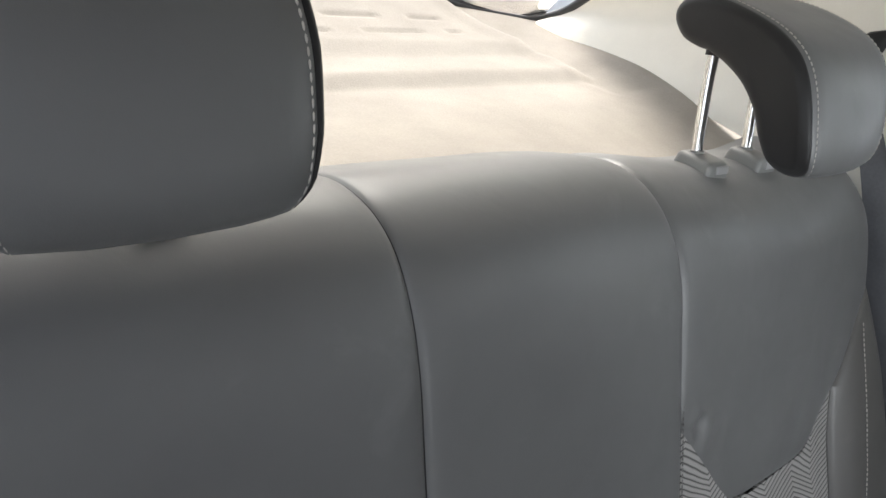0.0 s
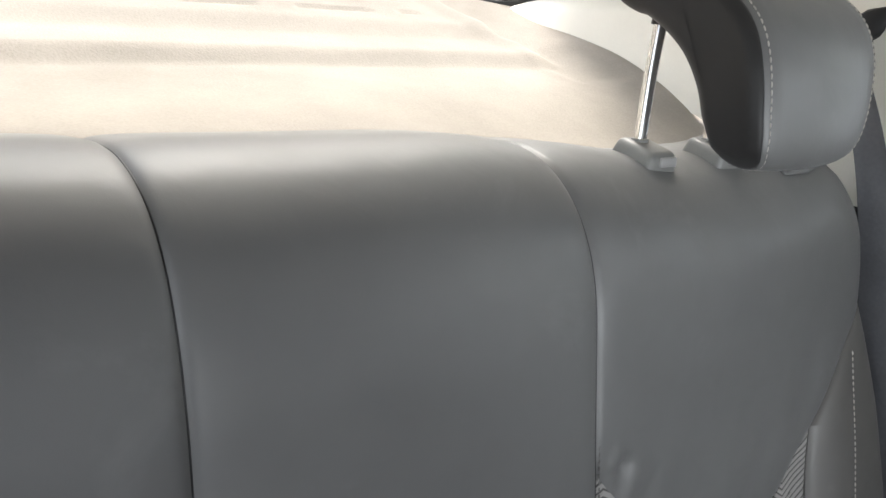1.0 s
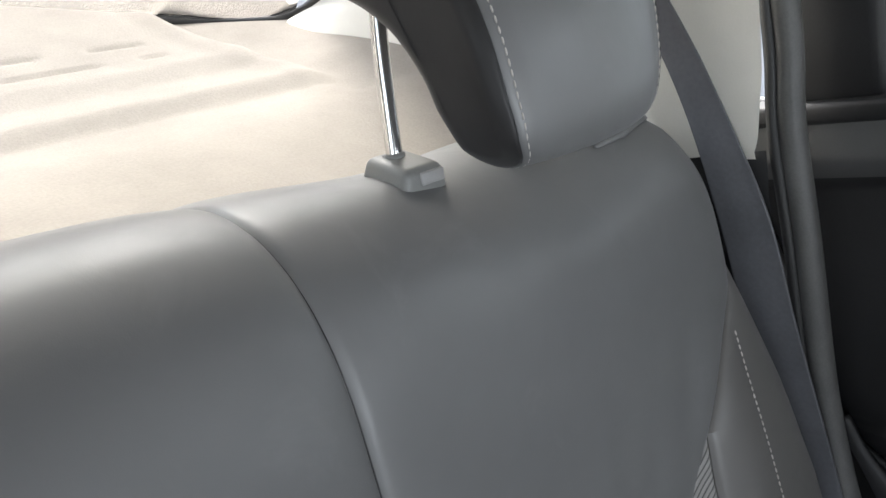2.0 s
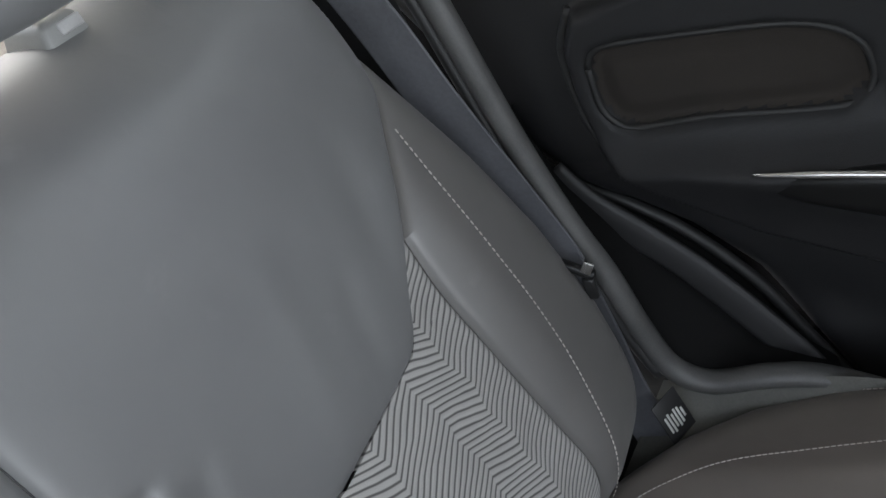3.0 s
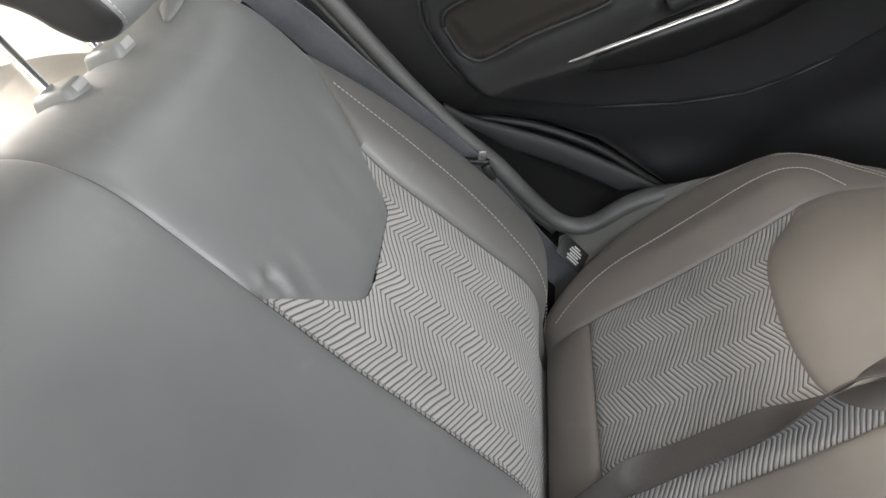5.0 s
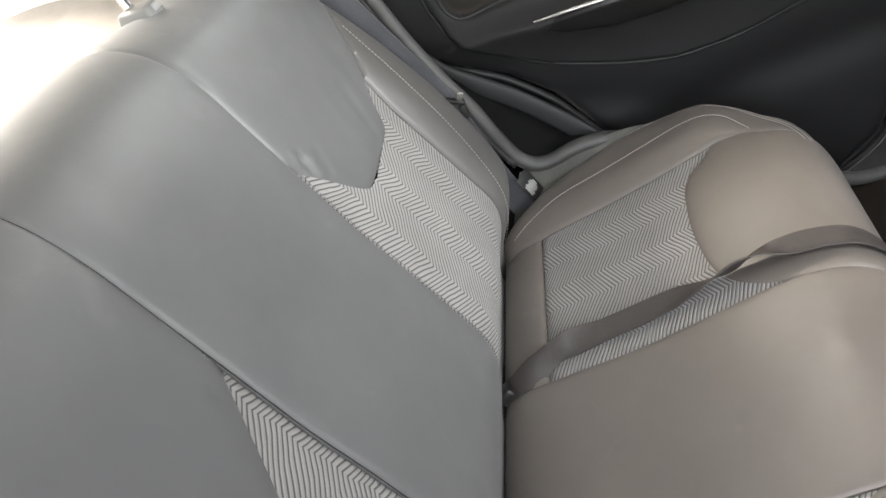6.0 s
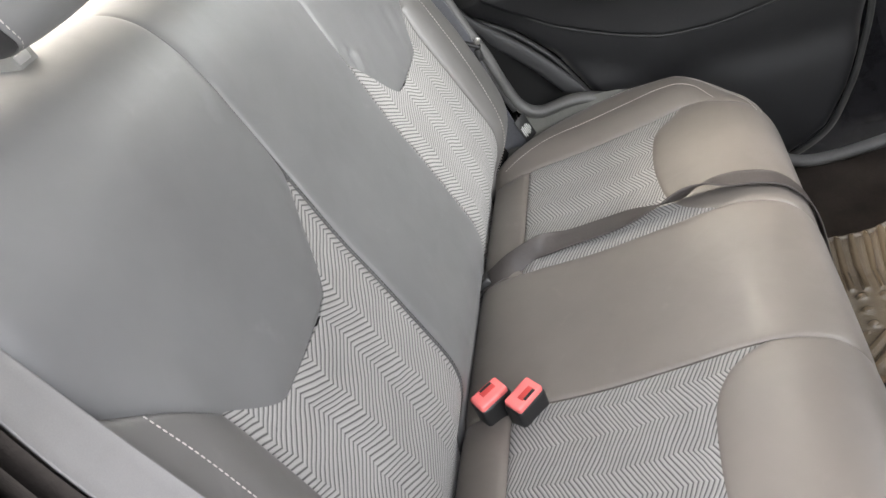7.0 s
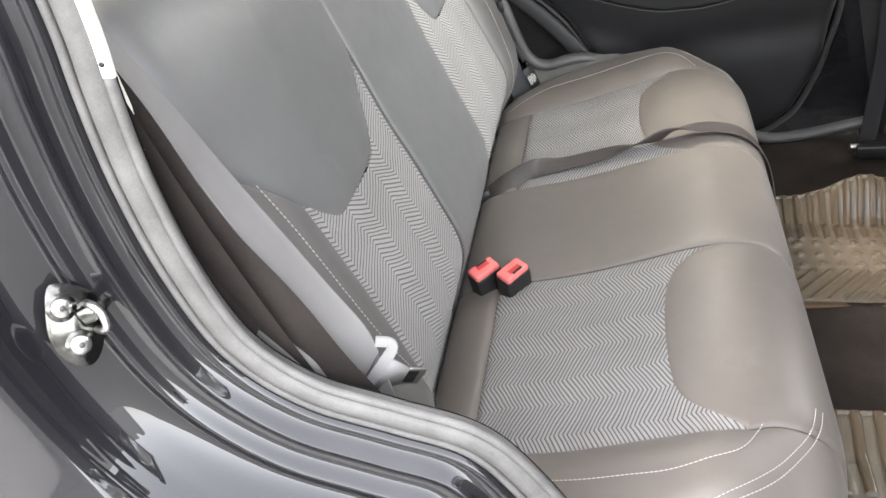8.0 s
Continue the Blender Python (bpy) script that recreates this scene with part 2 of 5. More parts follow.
GLASS = glass("window_glass", (0.93, 0.97, 0.95))
CLEAR_VINYL = glass("clear_ribbed_vinyl", (0.40, 0.34, 0.26), 0.12)
CLEAR_VINYL.node_tree.nodes["Principled BSDF"].inputs["Transmission Weight"].default_value = 0.70
CLEAR_VINYL.node_tree.nodes["Principled BSDF"].inputs["Specular IOR Level"].default_value = 0.8

# same vinyl for raised ribs; their light and shade is put into the colour
RIB_VINYL = glass("rib_relief_vinyl", (0.18, 0.135, 0.09), 0.18)
RIB_VINYL.node_tree.nodes["Principled BSDF"].inputs["Transmission Weight"].default_value = 0.45


# ---- mesh helpers ----
def smooth_mesh(name, verts, faces, material, uvs=None, smooth=True):
    me = bpy.data.meshes.new(name)
    me.from_pydata([tuple(float(c) for c in v) for v in verts], [], [tuple(int(i) for i in f) for f in faces])
    if uvs is not None:
        layer = me.uv_layers.new(name="UVMap")
        idx = np.zeros(len(me.loops), dtype=np.int32)
        me.loops.foreach_get("vertex_index", idx)
        layer.data.foreach_set("uv", np.asarray(uvs, dtype=np.float32)[idx].ravel())
    if smooth:
        me.polygons.foreach_set("use_smooth", [True] * len(me.polygons))
    me.materials.append(material)
    me.update()
    return me


ORIGIN = {}


def thing(name, label, category, group="", kind="", at=(0, 0, 0)):
    ob = tagged(new(name), label, category, group, kind)
    ob.matrix_basis = CAR @ Matrix.Translation(at)
    ob.empty_display_size = 0.05
    ORIGIN[ob.name] = Vector(at)
    return ob


def part(name, data, parent, label=""):
    """Links a mesh, given in the seat's frame, as one object under parent."""
    ob = new(name, data)
    ob.parent = parent
    top = parent if parent.parent is None else parent.parent
    data.transform(Matrix.Translation(-ORIGIN[top.name]))
    return tagged(ob, label)


def alone(name, data, label, category, group="", kind="", level=False):
    """One mesh that is a thing of its own, in the seat's frame, or level in the world."""
    ob = tagged(new(name, data), label, category, group, kind)
    if not level:
        ob.matrix_basis = CAR
    return ob


def bm_mesh(name, bm, material, smooth=False):
    me = bpy.data.meshes.new(name)
    bmesh.ops.recalc_face_normals(bm, faces=bm.faces)
    bm.to_mesh(me)
    bm.free()
    if smooth:
        me.polygons.foreach_set("use_smooth", [True] * len(me.polygons))
    me.materials.append(material)
    return me


def box_mesh(name, size, m, material, bevel=0.004, segments=2, smooth=True):
    """A box with rounded edges, size in metres, at the pose m."""
    bm = bmesh.new()
    bmesh.ops.create_cube(bm, size=1.0, matrix=Matrix.Diagonal((*size, 1)))
    if bevel:
        bmesh.ops.bevel(bm, geom=bm.edges[:], offset=bevel, segments=segments, affect="EDGES", profile=0.5)
    bmesh.ops.transform(bm, matrix=m, verts=bm.verts)
    return bm_mesh(name, bm, material, smooth)


def grid_faces(rows, cols, closed=False):
    f = []
    for i in range(rows - 1):
        for j in range(cols if closed else cols - 1):
            k = (j + 1) % cols
            f.append((i * cols + j, i * cols + k, (i + 1) * cols + k, (i + 1) * cols + j))
    return f


def spline(points, n):
    """n points at even steps on a smooth curve through the given ones (any dimension)."""
    p = np.asarray(points, float)
    ext = np.vstack([2 * p[0] - p[1], p, 2 * p[-1] - p[-2]])
    out = []
    for i in range(len(p) - 1):
        a, b, c, d = ext[i:i + 4]
        for t in np.linspace(0, 1, 24, endpoint=False):
            out.append(0.5 * ((2 * b) + (c - a) * t + (2 * a - 5 * b + 4 * c - d) * t * t + (3 * b - a - 3 * c + d) * t ** 3))
    out.append(p[-1])
    out = np.array(out)
    dist = np.r_[0, np.cumsum(np.linalg.norm(np.diff(out[:, :3], axis=0), axis=1))]
    want = np.linspace(0, dist[-1], n)
    return np.stack([np.interp(want, dist, out[:, k]) for k in range(out.shape[1])], 1)


def sweep(name, points, section, material, n=60, up=(1, 0, 0), closed_section=True, capped=True, smooth=True, scales=None):
    """Sweeps a section, pairs along (side, up), along a smooth curve. Side is square to the curve and to up."""
    path = spline(points, n)
    tang = np.gradient(path, axis=0)
    tang /= np.linalg.norm(tang, axis=1)[:, None]
    upv = np.array(up, float)
    verts = []
    for i, (p, t) in enumerate(zip(path, tang)):
        u = upv - t * (upv @ t)
        u /= np.linalg.norm(u)
        s = np.cross(u, t)
        k = 1.0 if scales is None else float(np.interp(i / (n - 1), *scales))
        for a, b in section:
            verts.append(p + k * (a * s + b * u))
    m = len(section)
    faces = grid_faces(n, m, closed_section)
    if capped and closed_section:
        faces.append(tuple(range(m))[::-1])
        faces.append(tuple((n - 1) * m + j for j in range(m)))
    return smooth_mesh(name, verts, faces, material, smooth=smooth)


def circle(r, n=12, squash=1.0):
    return [(r * math.cos(2 * math.pi * k / n), squash * r * math.sin(2 * math.pi * k / n)) for k in range(n)]


def ribbon(name, rows, width, thick, material, n=80):
    """A strap: rows of centre and direction across it; width and thickness in metres."""
    c = spline([(*p, *d) for p, d in rows], n)
    verts = []
    for i in range(n):
        p, d = c[i, :3], c[i, 3:]
        d = d / np.linalg.norm(d)
        t = c[min(i + 1, n - 1), :3] - c[max(i - 1, 0), :3]
        nn = np.cross(t, d)
        nn /= np.linalg.norm(nn)
        prof = [(-0.5, -0.3), (-0.485, 0.5), (-0.455, 0.36), (-0.25, 0.42), (0.25, 0.42), (0.455, 0.36), (0.485, 0.5), (0.5, -0.3), (0.25, -0.42), (-0.25, -0.42)]
        for a, b in prof:
            verts.append(p + d * a * width + nn * b * thick)
    faces = grid_faces(n, 10, True)
    return smooth_mesh(name, verts, faces, material)


def stitches(name, points, normal_fn, material=THREAD, pitch=0.0062, length=0.0045, r=0.0007, lift=0.0006):
    """A row of single thread stitches along a polyline that lies on a surface; one mesh."""
    p = np.asarray(points, float)
    d = np.r_[0, np.cumsum(np.linalg.norm(np.diff(p, axis=0), axis=1))]
    verts, faces = [], []
    k = 0.0
    while k + length < d[-1]:
        a = np.array([np.interp(k, d, p[:, j]) for j in range(3)])
        b = np.array([np.interp(k + length, d, p[:, j]) for j in range(3)])
        nrm = np.asarray(normal_fn((a + b) / 2), float)
        t = (b - a) / np.linalg.norm(b - a)
        s = np.cross(nrm, t)
        base = len(verts)
        for q, w in ((0.0, 0.3), (0.25, 1.0), (0.75, 1.0), (1.0, 0.3)):
            c = a + (b - a) * q + nrm * lift
            for ang in (0, 60, 120, 180, 240, 300):
                verts.append(c + w * r * (math.cos(radians(ang)) * s + math.sin(radians(ang)) * nrm))
        for i in range(3):
            for j in range(6):
                faces.append((base + i * 6 + j, base + i * 6 + (j + 1) % 6, base + (i + 1) * 6 + (j + 1) % 6, base + (i + 1) * 6 + j))
        k += pitch
    return smooth_mesh(name, verts, faces, material)


def seg_dist(px, py, line):
    """Distance of points to a polyline in the plane."""
    best = np.full(np.shape(px), 9.0)
    for (ax, ay), (bx, by) in zip(line[:-1], line[1:]):
        dx, dy = bx - ax, by - ay
        t = np.clip(((px - ax) * dx + (py - ay) * dy) / (dx * dx + dy * dy + 1e-12), 0, 1)
        best = np.minimum(best, np.hypot(px - ax - t * dx, py - ay - t * dy))
    return best


def inside(px, py, poly):
    res = np.zeros(np.shape(px), bool)
    n = len(poly)
    for i in range(n):
        (x1, y1), (x2, y2) = poly[i], poly[(i + 1) % n]
        cross = ((y1 > py) != (y2 > py)) & (px < (x2 - x1) * (py - y1) / (y2 - y1 + 1e-12) + x1)
        res ^= cross
    return res


def step(x):
    x = np.clip(x, 0, 1)
    return x * x * (3 - 2 * x)


def round_line(points, n=60):
    return [tuple(p) for p in spline([(a, b, 0.0) for a, b in points], n)[:, :2]]


# ---- upholstery surfaces: u runs outwards from the car's middle, s along the pad ----
class Pad:
    def __init__(self, profile, edge, roll, swell, turn=1.0):
        p = spline([(y, z, 0.0) for y, z in profile], 200)[:, :2]
        self.p = p
        self.s = np.r_[0, np.cumsum(np.linalg.norm(np.diff(p, axis=0), axis=1))]
        t = np.gradient(p, axis=0)
        t /= np.linalg.norm(t, axis=1)[:, None]
        self.out = turn * np.stack([-t[:, 1], t[:, 0]], 1)
        self.turn = turn
        self.edge, self.roll, self.swell = edge, roll, swell

    def at(self, u, s):
        """x, y, z for u >= 0; past the rolled edge the surface goes on as the pad's flank."""
        y, z = (np.interp(s, self.s, self.p[:, k]) for k in (0, 1))
        oy, oz = (np.interp(s, self.s, self.out[:, k]) for k in (0, 1))
        n = np.hypot(oy, oz)
        oy, oz = oy / n, oz / n
        e, r = self.edge(y, z), self.roll
        th = np.clip((u - (e - r)) / r, 0, math.pi / 2)
        x = np.where(u < e - r, u, e - r + r * np.sin(th))
        back = r * (1 - np.cos(th)) + np.maximum(0, u - (e - r) - r * math.pi / 2)
        lift = self.swell(u, y, z) - back
        return np.stack([x, y + oy * lift, z + oz * lift], -1)

    def end(self, s, flank):
        y, z = np.interp(s, self.s, self.p[:, 0]), np.interp(s, self.s, self.p[:, 1])
        return self.edge(y, z) - self.roll + self.roll * math.pi / 2 + flank

    def normal(self, u, s):
        h = 0.002
        a = self.at(u + h, s) - self.at(u - h, s)
        b = self.at(u, s + h) - self.at(u, s - h)
        n = self.turn * np.cross(a, b)
        return n / np.maximum(np.linalg.norm(n, axis=-1), 1e-9)[..., None]


# the straight seams of the centre panels, signed across the car: backrest, and cushion with its seams set off the middle
B_U = {1: 0.154, -1: 0.152}
C_U = {1: 0.166, -1: 0.137}
B_SIDE = {k: [(k * B_U[k], 0.0), (k * B_U[k], 0.95)] for k in (1, -1)}
C_SIDE = {k: [(k * C_U[k], 0.0), (k * C_U[k], 0.95)] for k in (1, -1)}
STRAIGHT = [*B_SIDE.values(), *C_SIDE.values()]


def settle(x, z):
    """The worn top of the backrest stands a little lower towards the far side."""
    drop = 0.030 * step((x - 0.02) / 0.36) - 0.013 * step((x - 0.42) / 0.10) - 0.008 * step((-x - 0.10) / 0.30)
    drop = drop - 0.005 * step((0.06 - x) / 0.25)
    return -drop * step((z - 1.12) / 0.10)


def panel(name, pad, strips, seams, puff, material, parent, side, extra=None, label="", base=0.0, edge_r=0.014, skirts=True):
    """One sewn panel of a pad: rows of u between two limits; it sinks into the seams and swells between them."""
    verts, faces, uvs, main = [], [], [], set()
    for rows, left, right, cols in strips:
        t = 0.5 * (1 - np.cos(np.linspace(0, math.pi, cols)))
        t = 0.6 * t + 0.4 * np.linspace(0, 1, cols)
        lo, hi = np.array([left(s) for s in rows]), np.array([right(s) for s in rows])
        u = lo[:, None] + (hi - lo)[:, None] * t[None]
        s = np.repeat(np.asarray(rows)[:, None], cols, 1)
        d = np.full(u.shape, 9.0)
        flat = np.full(u.shape, 9.0)
        for line in seams:
            if line in STRAIGHT:
                flat = np.minimum(flat, seg_dist(u * side, s, line))
            else:
                d = np.minimum(d, seg_dist(np.abs(u), s, line))
        off = base - puff * np.exp(-d / edge_r) - 0.003 * np.exp(-d / 0.0025) - 0.0028 * np.exp(-flat / 0.012) - 0.0022 * np.exp(-flat / 0.002)
        d = np.minimum(d, flat)
        if extra is not None:
            off = off + extra(np.abs(u), s) * (1 - np.exp(-d / 0.01))
        q = pad.at(np.abs(u), s) + pad.normal(np.abs(u), s) * off[..., None]
        q[..., 0] *= np.where(u < 0, -1, 1) * side
        q[..., 2] += settle(q[..., 0], q[..., 2])
        first = len(verts)
        main.update(range(first, first + q.shape[0] * q.shape[1]))
        verts.extend(q.reshape(-1, 3))
        uvs.extend(np.stack([u * side, s], -1).reshape(-1, 2))
        for a, b, c, e in grid_faces(len(rows), cols):
            f = (first + a, first + b, first + c, first + e)
            faces.append(f if side * pad.turn > 0 else f[::-1])
        # turned-in edges, with vertices of their own, down to the foam
        deep = pad.at(np.abs(u), s) - pad.normal(np.abs(u), s) * 0.0145
        deep[..., 0] *= np.where(u < 0, -1, 1) * side
        deep[..., 2] += settle(deep[..., 0], deep[..., 2])
        n_rows = len(rows)
        edges = [[(i, 0) for i in range(n_rows)], [(i, cols - 1) for i in range(n_rows)], [(0, j) for j in range(cols)], [(n_rows - 1, j) for j in range(cols)]]
        if not skirts:
            continue
        for edge in edges[:2] + (edges[2:3] if len(strips) > 1 and rows is strips[0][0] else []):
            k0 = len(verts)
            for i, j in edge:
                verts.extend([q[i, j], deep[i, j]])
                uvs.extend([(u[i, j] * side, s[i, j])] * 2)
            for k in range(len(edge) - 1):
                faces.append((k0 + 2 * k, k0 + 2 * k + 1, k0 + 2 * k + 3, k0 + 2 * k + 2))
    # strips that meet share their vertices
    seen, place = {}, []
    for k, v in enumerate(verts):
        place.append(seen.setdefault((round(float(v[0]), 5), round(float(v[1]), 5), round(float(v[2]), 5)), k) if k in main else k)
    faces = [tuple(dict.fromkeys(place[k] for k in f)) for f in faces]
    faces = [f for f in faces if len(f) > 2]
    used = {k: j for j, k in enumerate(sorted({k for f in faces for k in f}))}
    verts, uvs = [verts[k] for k in used], [uvs[k] for k in used]
    faces = [tuple(used[k] for k in f) for f in faces]
    return part(name, smooth_mesh(name, verts, faces, material, uvs), parent, label)


# backrest
BACK = Pad(
    [(0.372, 0.50), (0.361, 0.535), (0.350, 0.560), (0.336, 0.582), (0.321, 0.604), (0.308, 0.626), (0.299, 0.652), (0.296, 0.685), (0.302, 0.74), (0.314, 0.83), (0.325, 0.90), (0.333, 0.985),
     (0.342, 1.08), (0.347, 1.13), (0.356, 1.17), (0.371, 1.203), (0.392, 1.226), (0.418, 1.240), (0.448, 1.246), (0.496, 1.244)],
    lambda y, z: np.interp(z, [0.5, 0.6, 0.68, 0.75, 0.85, 0.95, 1.05, 1.12, 1.17, 1.21, 1.24], [0.56, 0.60, 0.628, 0.640, 0.637, 0.622, 0.600, 0.587, 0.580, 0.574, 0.556]),
    0.05,
    lambda u, y, z: 0.016 * step((u - 0.44) / 0.08) * step((1.08 - z) / 0.2) * step((z - 0.55) / 0.12),
)


def back_s(z):
    return float(np.interp(z, BACK.p[:, 1], BACK.s))


B0, B1 = back_s(0.515), float(BACK.s[-1]) - 0.004
B_BOLSTER = [(u, back_s(z)) for u, z in round_line([(0.482, 0.53), (0.480, 0.62), (0.473, 0.73), (0.469, 0.82), (0.468, 0.90), (0.473, 0.953)], 30)]
B_PATCH_IN = [(0.152, back_s(0.995))] + [(u, back_s(z)) for u, z in round_line([(0.158, 0.99), (0.19, 0.953), (0.222, 0.915), (0.245, 0.896), (0.275, 0.891)], 20)]
B_PATCH_OUT = [(u, back_s(z)) for u, z in round_line([(0.275, 0.891), (0.38, 0.890), (0.418, 0.897), (0.444, 0.918), (0.473, 0.953), (0.504, 0.990), (0.535, 1.022), (0.563, 1.05)], 40)]
B_PATCH_OUT += [(0.585, back_s(1.085)), (0.64, back_s(1.13))]
B_SEAMS = {k: [B_SIDE[k], B_BOLSTER, B_PATCH_IN, B_PATCH_OUT] for k in (1, -1)}


def limit(line):
    pts = sorted((s, u) for u, s in line)
    ss, uu = [p[0] for p in pts], [p[1] for p in pts]
    return lambda s: float(np.interp(s, ss, uu))


def wrinkles(u, s):
    """Loose folds in the leatherette above its lower hem, near the inner seam, and faint drape over the rest."""
    out = 0.0
    for (u0, z0, u1, z1, w, h) in ((0.163, 0.993, 0.187, 1.002, 0.0034, -0.0040), (0.178, 0.973, 0.185, 0.998, 0.0036, -0.0040), (0.188, 0.966, 0.199, 0.992, 0.0045, 0.0030), (0.168, 0.985, 0.174, 1.012, 0.0045, 0.0028),
                                   (0.204, 0.950, 0.222, 0.985, 0.0060, -0.0018), (0.31, 0.91, 0.345, 1.02, 0.018, 0.0012), (0.37, 0.91, 0.395, 0.98, 0.013, -0.0012), (0.44, 0.94, 0.47, 1.05, 0.016, -0.0012)):
        d = seg_dist(u, s, [(u0, back_s(z0)), (u1, back_s(z1))])
        out = out + h * np.exp(-((d / w) ** 2))
    return out + 0.0011 * np.sin(31 * u + 9 * s) * np.sin(14 * s + 2)


bench = thing("rear_bench", "grey leatherette rear bench with pale zigzag cloth inserts and stitched bolsters", "car seat", at=(0, 0.1, 0.2))
backrest = cushion = bench
panel("back_centre_panel", BACK, [(np.linspace(B0, B1, 150), lambda s: -B_U[-1], lambda s: B_U[1], 64)], [B_SIDE[1], B_SIDE[-1]], 0.006, LEATHER, backrest, 1, label="smooth grey leatherette centre panel")
out_fn, in_fn, bol_fn = limit(B_PATCH_OUT), limit(B_PATCH_IN), limit(B_BOLSTER)
S_HEM = back_s(0.8905)
S_TIP = B_BOLSTER[-1][1]
S_IN = back_s(0.995)
S_SHOULDER = back_s(1.13)
for side in (1, -1):
    hem = [S_HEM + k for k in (0.0, 0.0008, 0.002, 0.004, 0.007, 0.011)]
    low = np.r_[hem, np.linspace(S_HEM + 0.016, S_IN, 16)]
    mid = np.linspace(S_IN, S_SHOULDER, 26)
    top = np.linspace(S_SHOULDER, B1, 46)
    panel("upper_panel", BACK, [
        (low, lambda s: max(in_fn(s), B_U[side]), out_fn, 56),
        (mid, lambda s: B_U[side], lambda s: min(out_fn(s), BACK.end(s, 0.06)), 56),
        (top, lambda s: B_U[side], lambda s: BACK.end(s, 0.06), 64)],
        B_SEAMS[side], 0.006, LEATHER, backrest, side, wrinkles if side > 0 else (lambda u, s: 0.3 * wrinkles(u, s)), "grey leatherette shoulder panel with a creased lower hem")
    panel("back_cloth_insert", BACK, [
        (np.linspace(B0, S_HEM, 64), lambda s: B_U[side], bol_fn, 60),
        (low, lambda s: B_U[side], lambda s: max(in_fn(s), B_U[side]) + 0.006, 26),
        (np.linspace(S_HEM, S_TIP, 18), lambda s: out_fn(s) - 0.008, bol_fn, 26)],
        [B_SIDE[side], B_BOLSTER], 0.003, CLOTH_BACK, backrest, side, label="pale grey zigzag woven cloth", base=-0.0045)
    # bench leatherette toned down in colour for the bolster's turn from the light
    panel("back_bolster", BACK, [
        (np.linspace(B0, S_TIP, 70), bol_fn, lambda s: BACK.end(s, 0.07), 44),
        (np.linspace(S_TIP, S_SHOULDER, 30), lambda s: min(out_fn(s), BACK.end(s, 0.065)), lambda s: BACK.end(s, 0.07), 44)],
        B_SEAMS[side], 0.006, LEATHER_DARK, backrest, side, label="side bolster, its grey leatherette darkened for less light")
    line = round_line([(0.536, 1.018), (0.533, 0.966), (0.532, 0.90), (0.530, 0.83), (0.524, 0.77), (0.510, 0.71), (0.496, 0.65), (0.488, 0.58)], 70)
    pts = []
    for u, z in line:
        s = back_s(z)
        n = BACK.normal(np.array(u), np.array(s))
        q = BACK.at(np.array(u), np.array(s)) + n * 0.0006
        pts.append((q[0] * side, q[1], q[2]))
    part("stitching", stitches("stitching", pts, lambda p: (0.25 * side, -0.95, 0.1)), backrest, "pale thread stitching")
    seam_pts = []
    for s in np.linspace(back_s(0.56), B1 - 0.03, 90):
        n = BACK.normal(np.array(B_U[side]), np.array(s))
        q = BACK.at(np.array(B_U[side] + 0.0035), np.array(s)) - n * 0.0042
        seam_pts.append((q[0] * side, q[1], q[2] + float(settle(q[0] * side, q[2]))))
    # thin black line laid in the groove so that the seam reads dark
    part("seam_line", sweep("seam_line", [(x - side * 0.0035, y + 0.0006, z - 0.0006) for x, y, z in seam_pts], circle(0.0007, 6), BUCKLE_BLACK, 120), backrest, "dark seam line")
    part("seam_thread", stitches("seam_thread", seam_pts, lambda p: (0, -0.9, 0.4), LEATHER_DARK, 0.0055, 0.004, 0.0007), backrest, "dark seam thread")
    for x in (0.291, 0.394):
        q = BACK.at(np.array(x), np.array(float(np.interp(0.436, BACK.p[:, 0], BACK.s))))
        q[2] += settle(side * q[0], q[2])
        at = pose(side * (x - 0.001), 0.424, float(q[2]) + 0.003, 15, 0, -side * 4)
        bm = bmesh.new()
        bmesh.ops.create_cube(bm, size=1.0, matrix=Matrix.Diagonal((0.040, 0.048, 0.020, 1)))
        for v in bm.verts:
            if v.co.z > 0:
                v.co.x, v.co.y = v.co.x * 0.80, v.co.y * 0.86
        bmesh.ops.bevel(bm, geom=bm.edges[:], offset=0.0055, segments=4, affect="EDGES", profile=0.5)
        bmesh.ops.transform(bm, matrix=at @ Matrix.Translation((0, 0, -0.003)), verts=bm.verts)
        g = part("headrest_guide", bm_mesh("headrest_guide", bm, GUIDE_GREY, True), backrest, "grey plastic headrest guide")
        part("guide_button", box_mesh("guide_button", (0.020, 0.006, 0.0085), at @ pose(side * 0.005, -0.0205, -0.001, -14, 0, 0), TONGUE_GREY, 0.0012), g, "pale grey release button")
        part("guide_collar", sweep("guide_collar", [(side * x, 0.432, float(q[2]) + 0.006), (side * x, 0.432, float(q[2]) + 0.0135)], circle(0.0080, 14), GUIDE_GREY, 4), g)
    # folded flap at the shoulder, beside the headrest
    if side < 0:
        continue
    flap = []
    for u in np.linspace(0.455, 0.555, 9):
        q = BACK.at(np.array(u), np.array(float(np.interp(0.384 + 0.05 * (u - 0.40), BACK.p[:, 0], BACK.s))))
        flap.append((side * float(q[0]), float(q[1]), float(q[2] + settle(side * q[0], q[2])) + 0.0025))
    part("shoulder_flap", sweep("shoulder_flap", flap, [(0.013, -0.003), (0.012, 0.001), (0.004, 0.0035), (-0.006, 0.003), (-0.013, 0.0), (-0.012, -0.003)], LEATHER, 24, up=(0, -0.5, 0.85),
                                scales=([0, 0.3, 0.7, 1], [0.25, 1, 0.9, 0.3])), backrest, "folded leatherette flap")
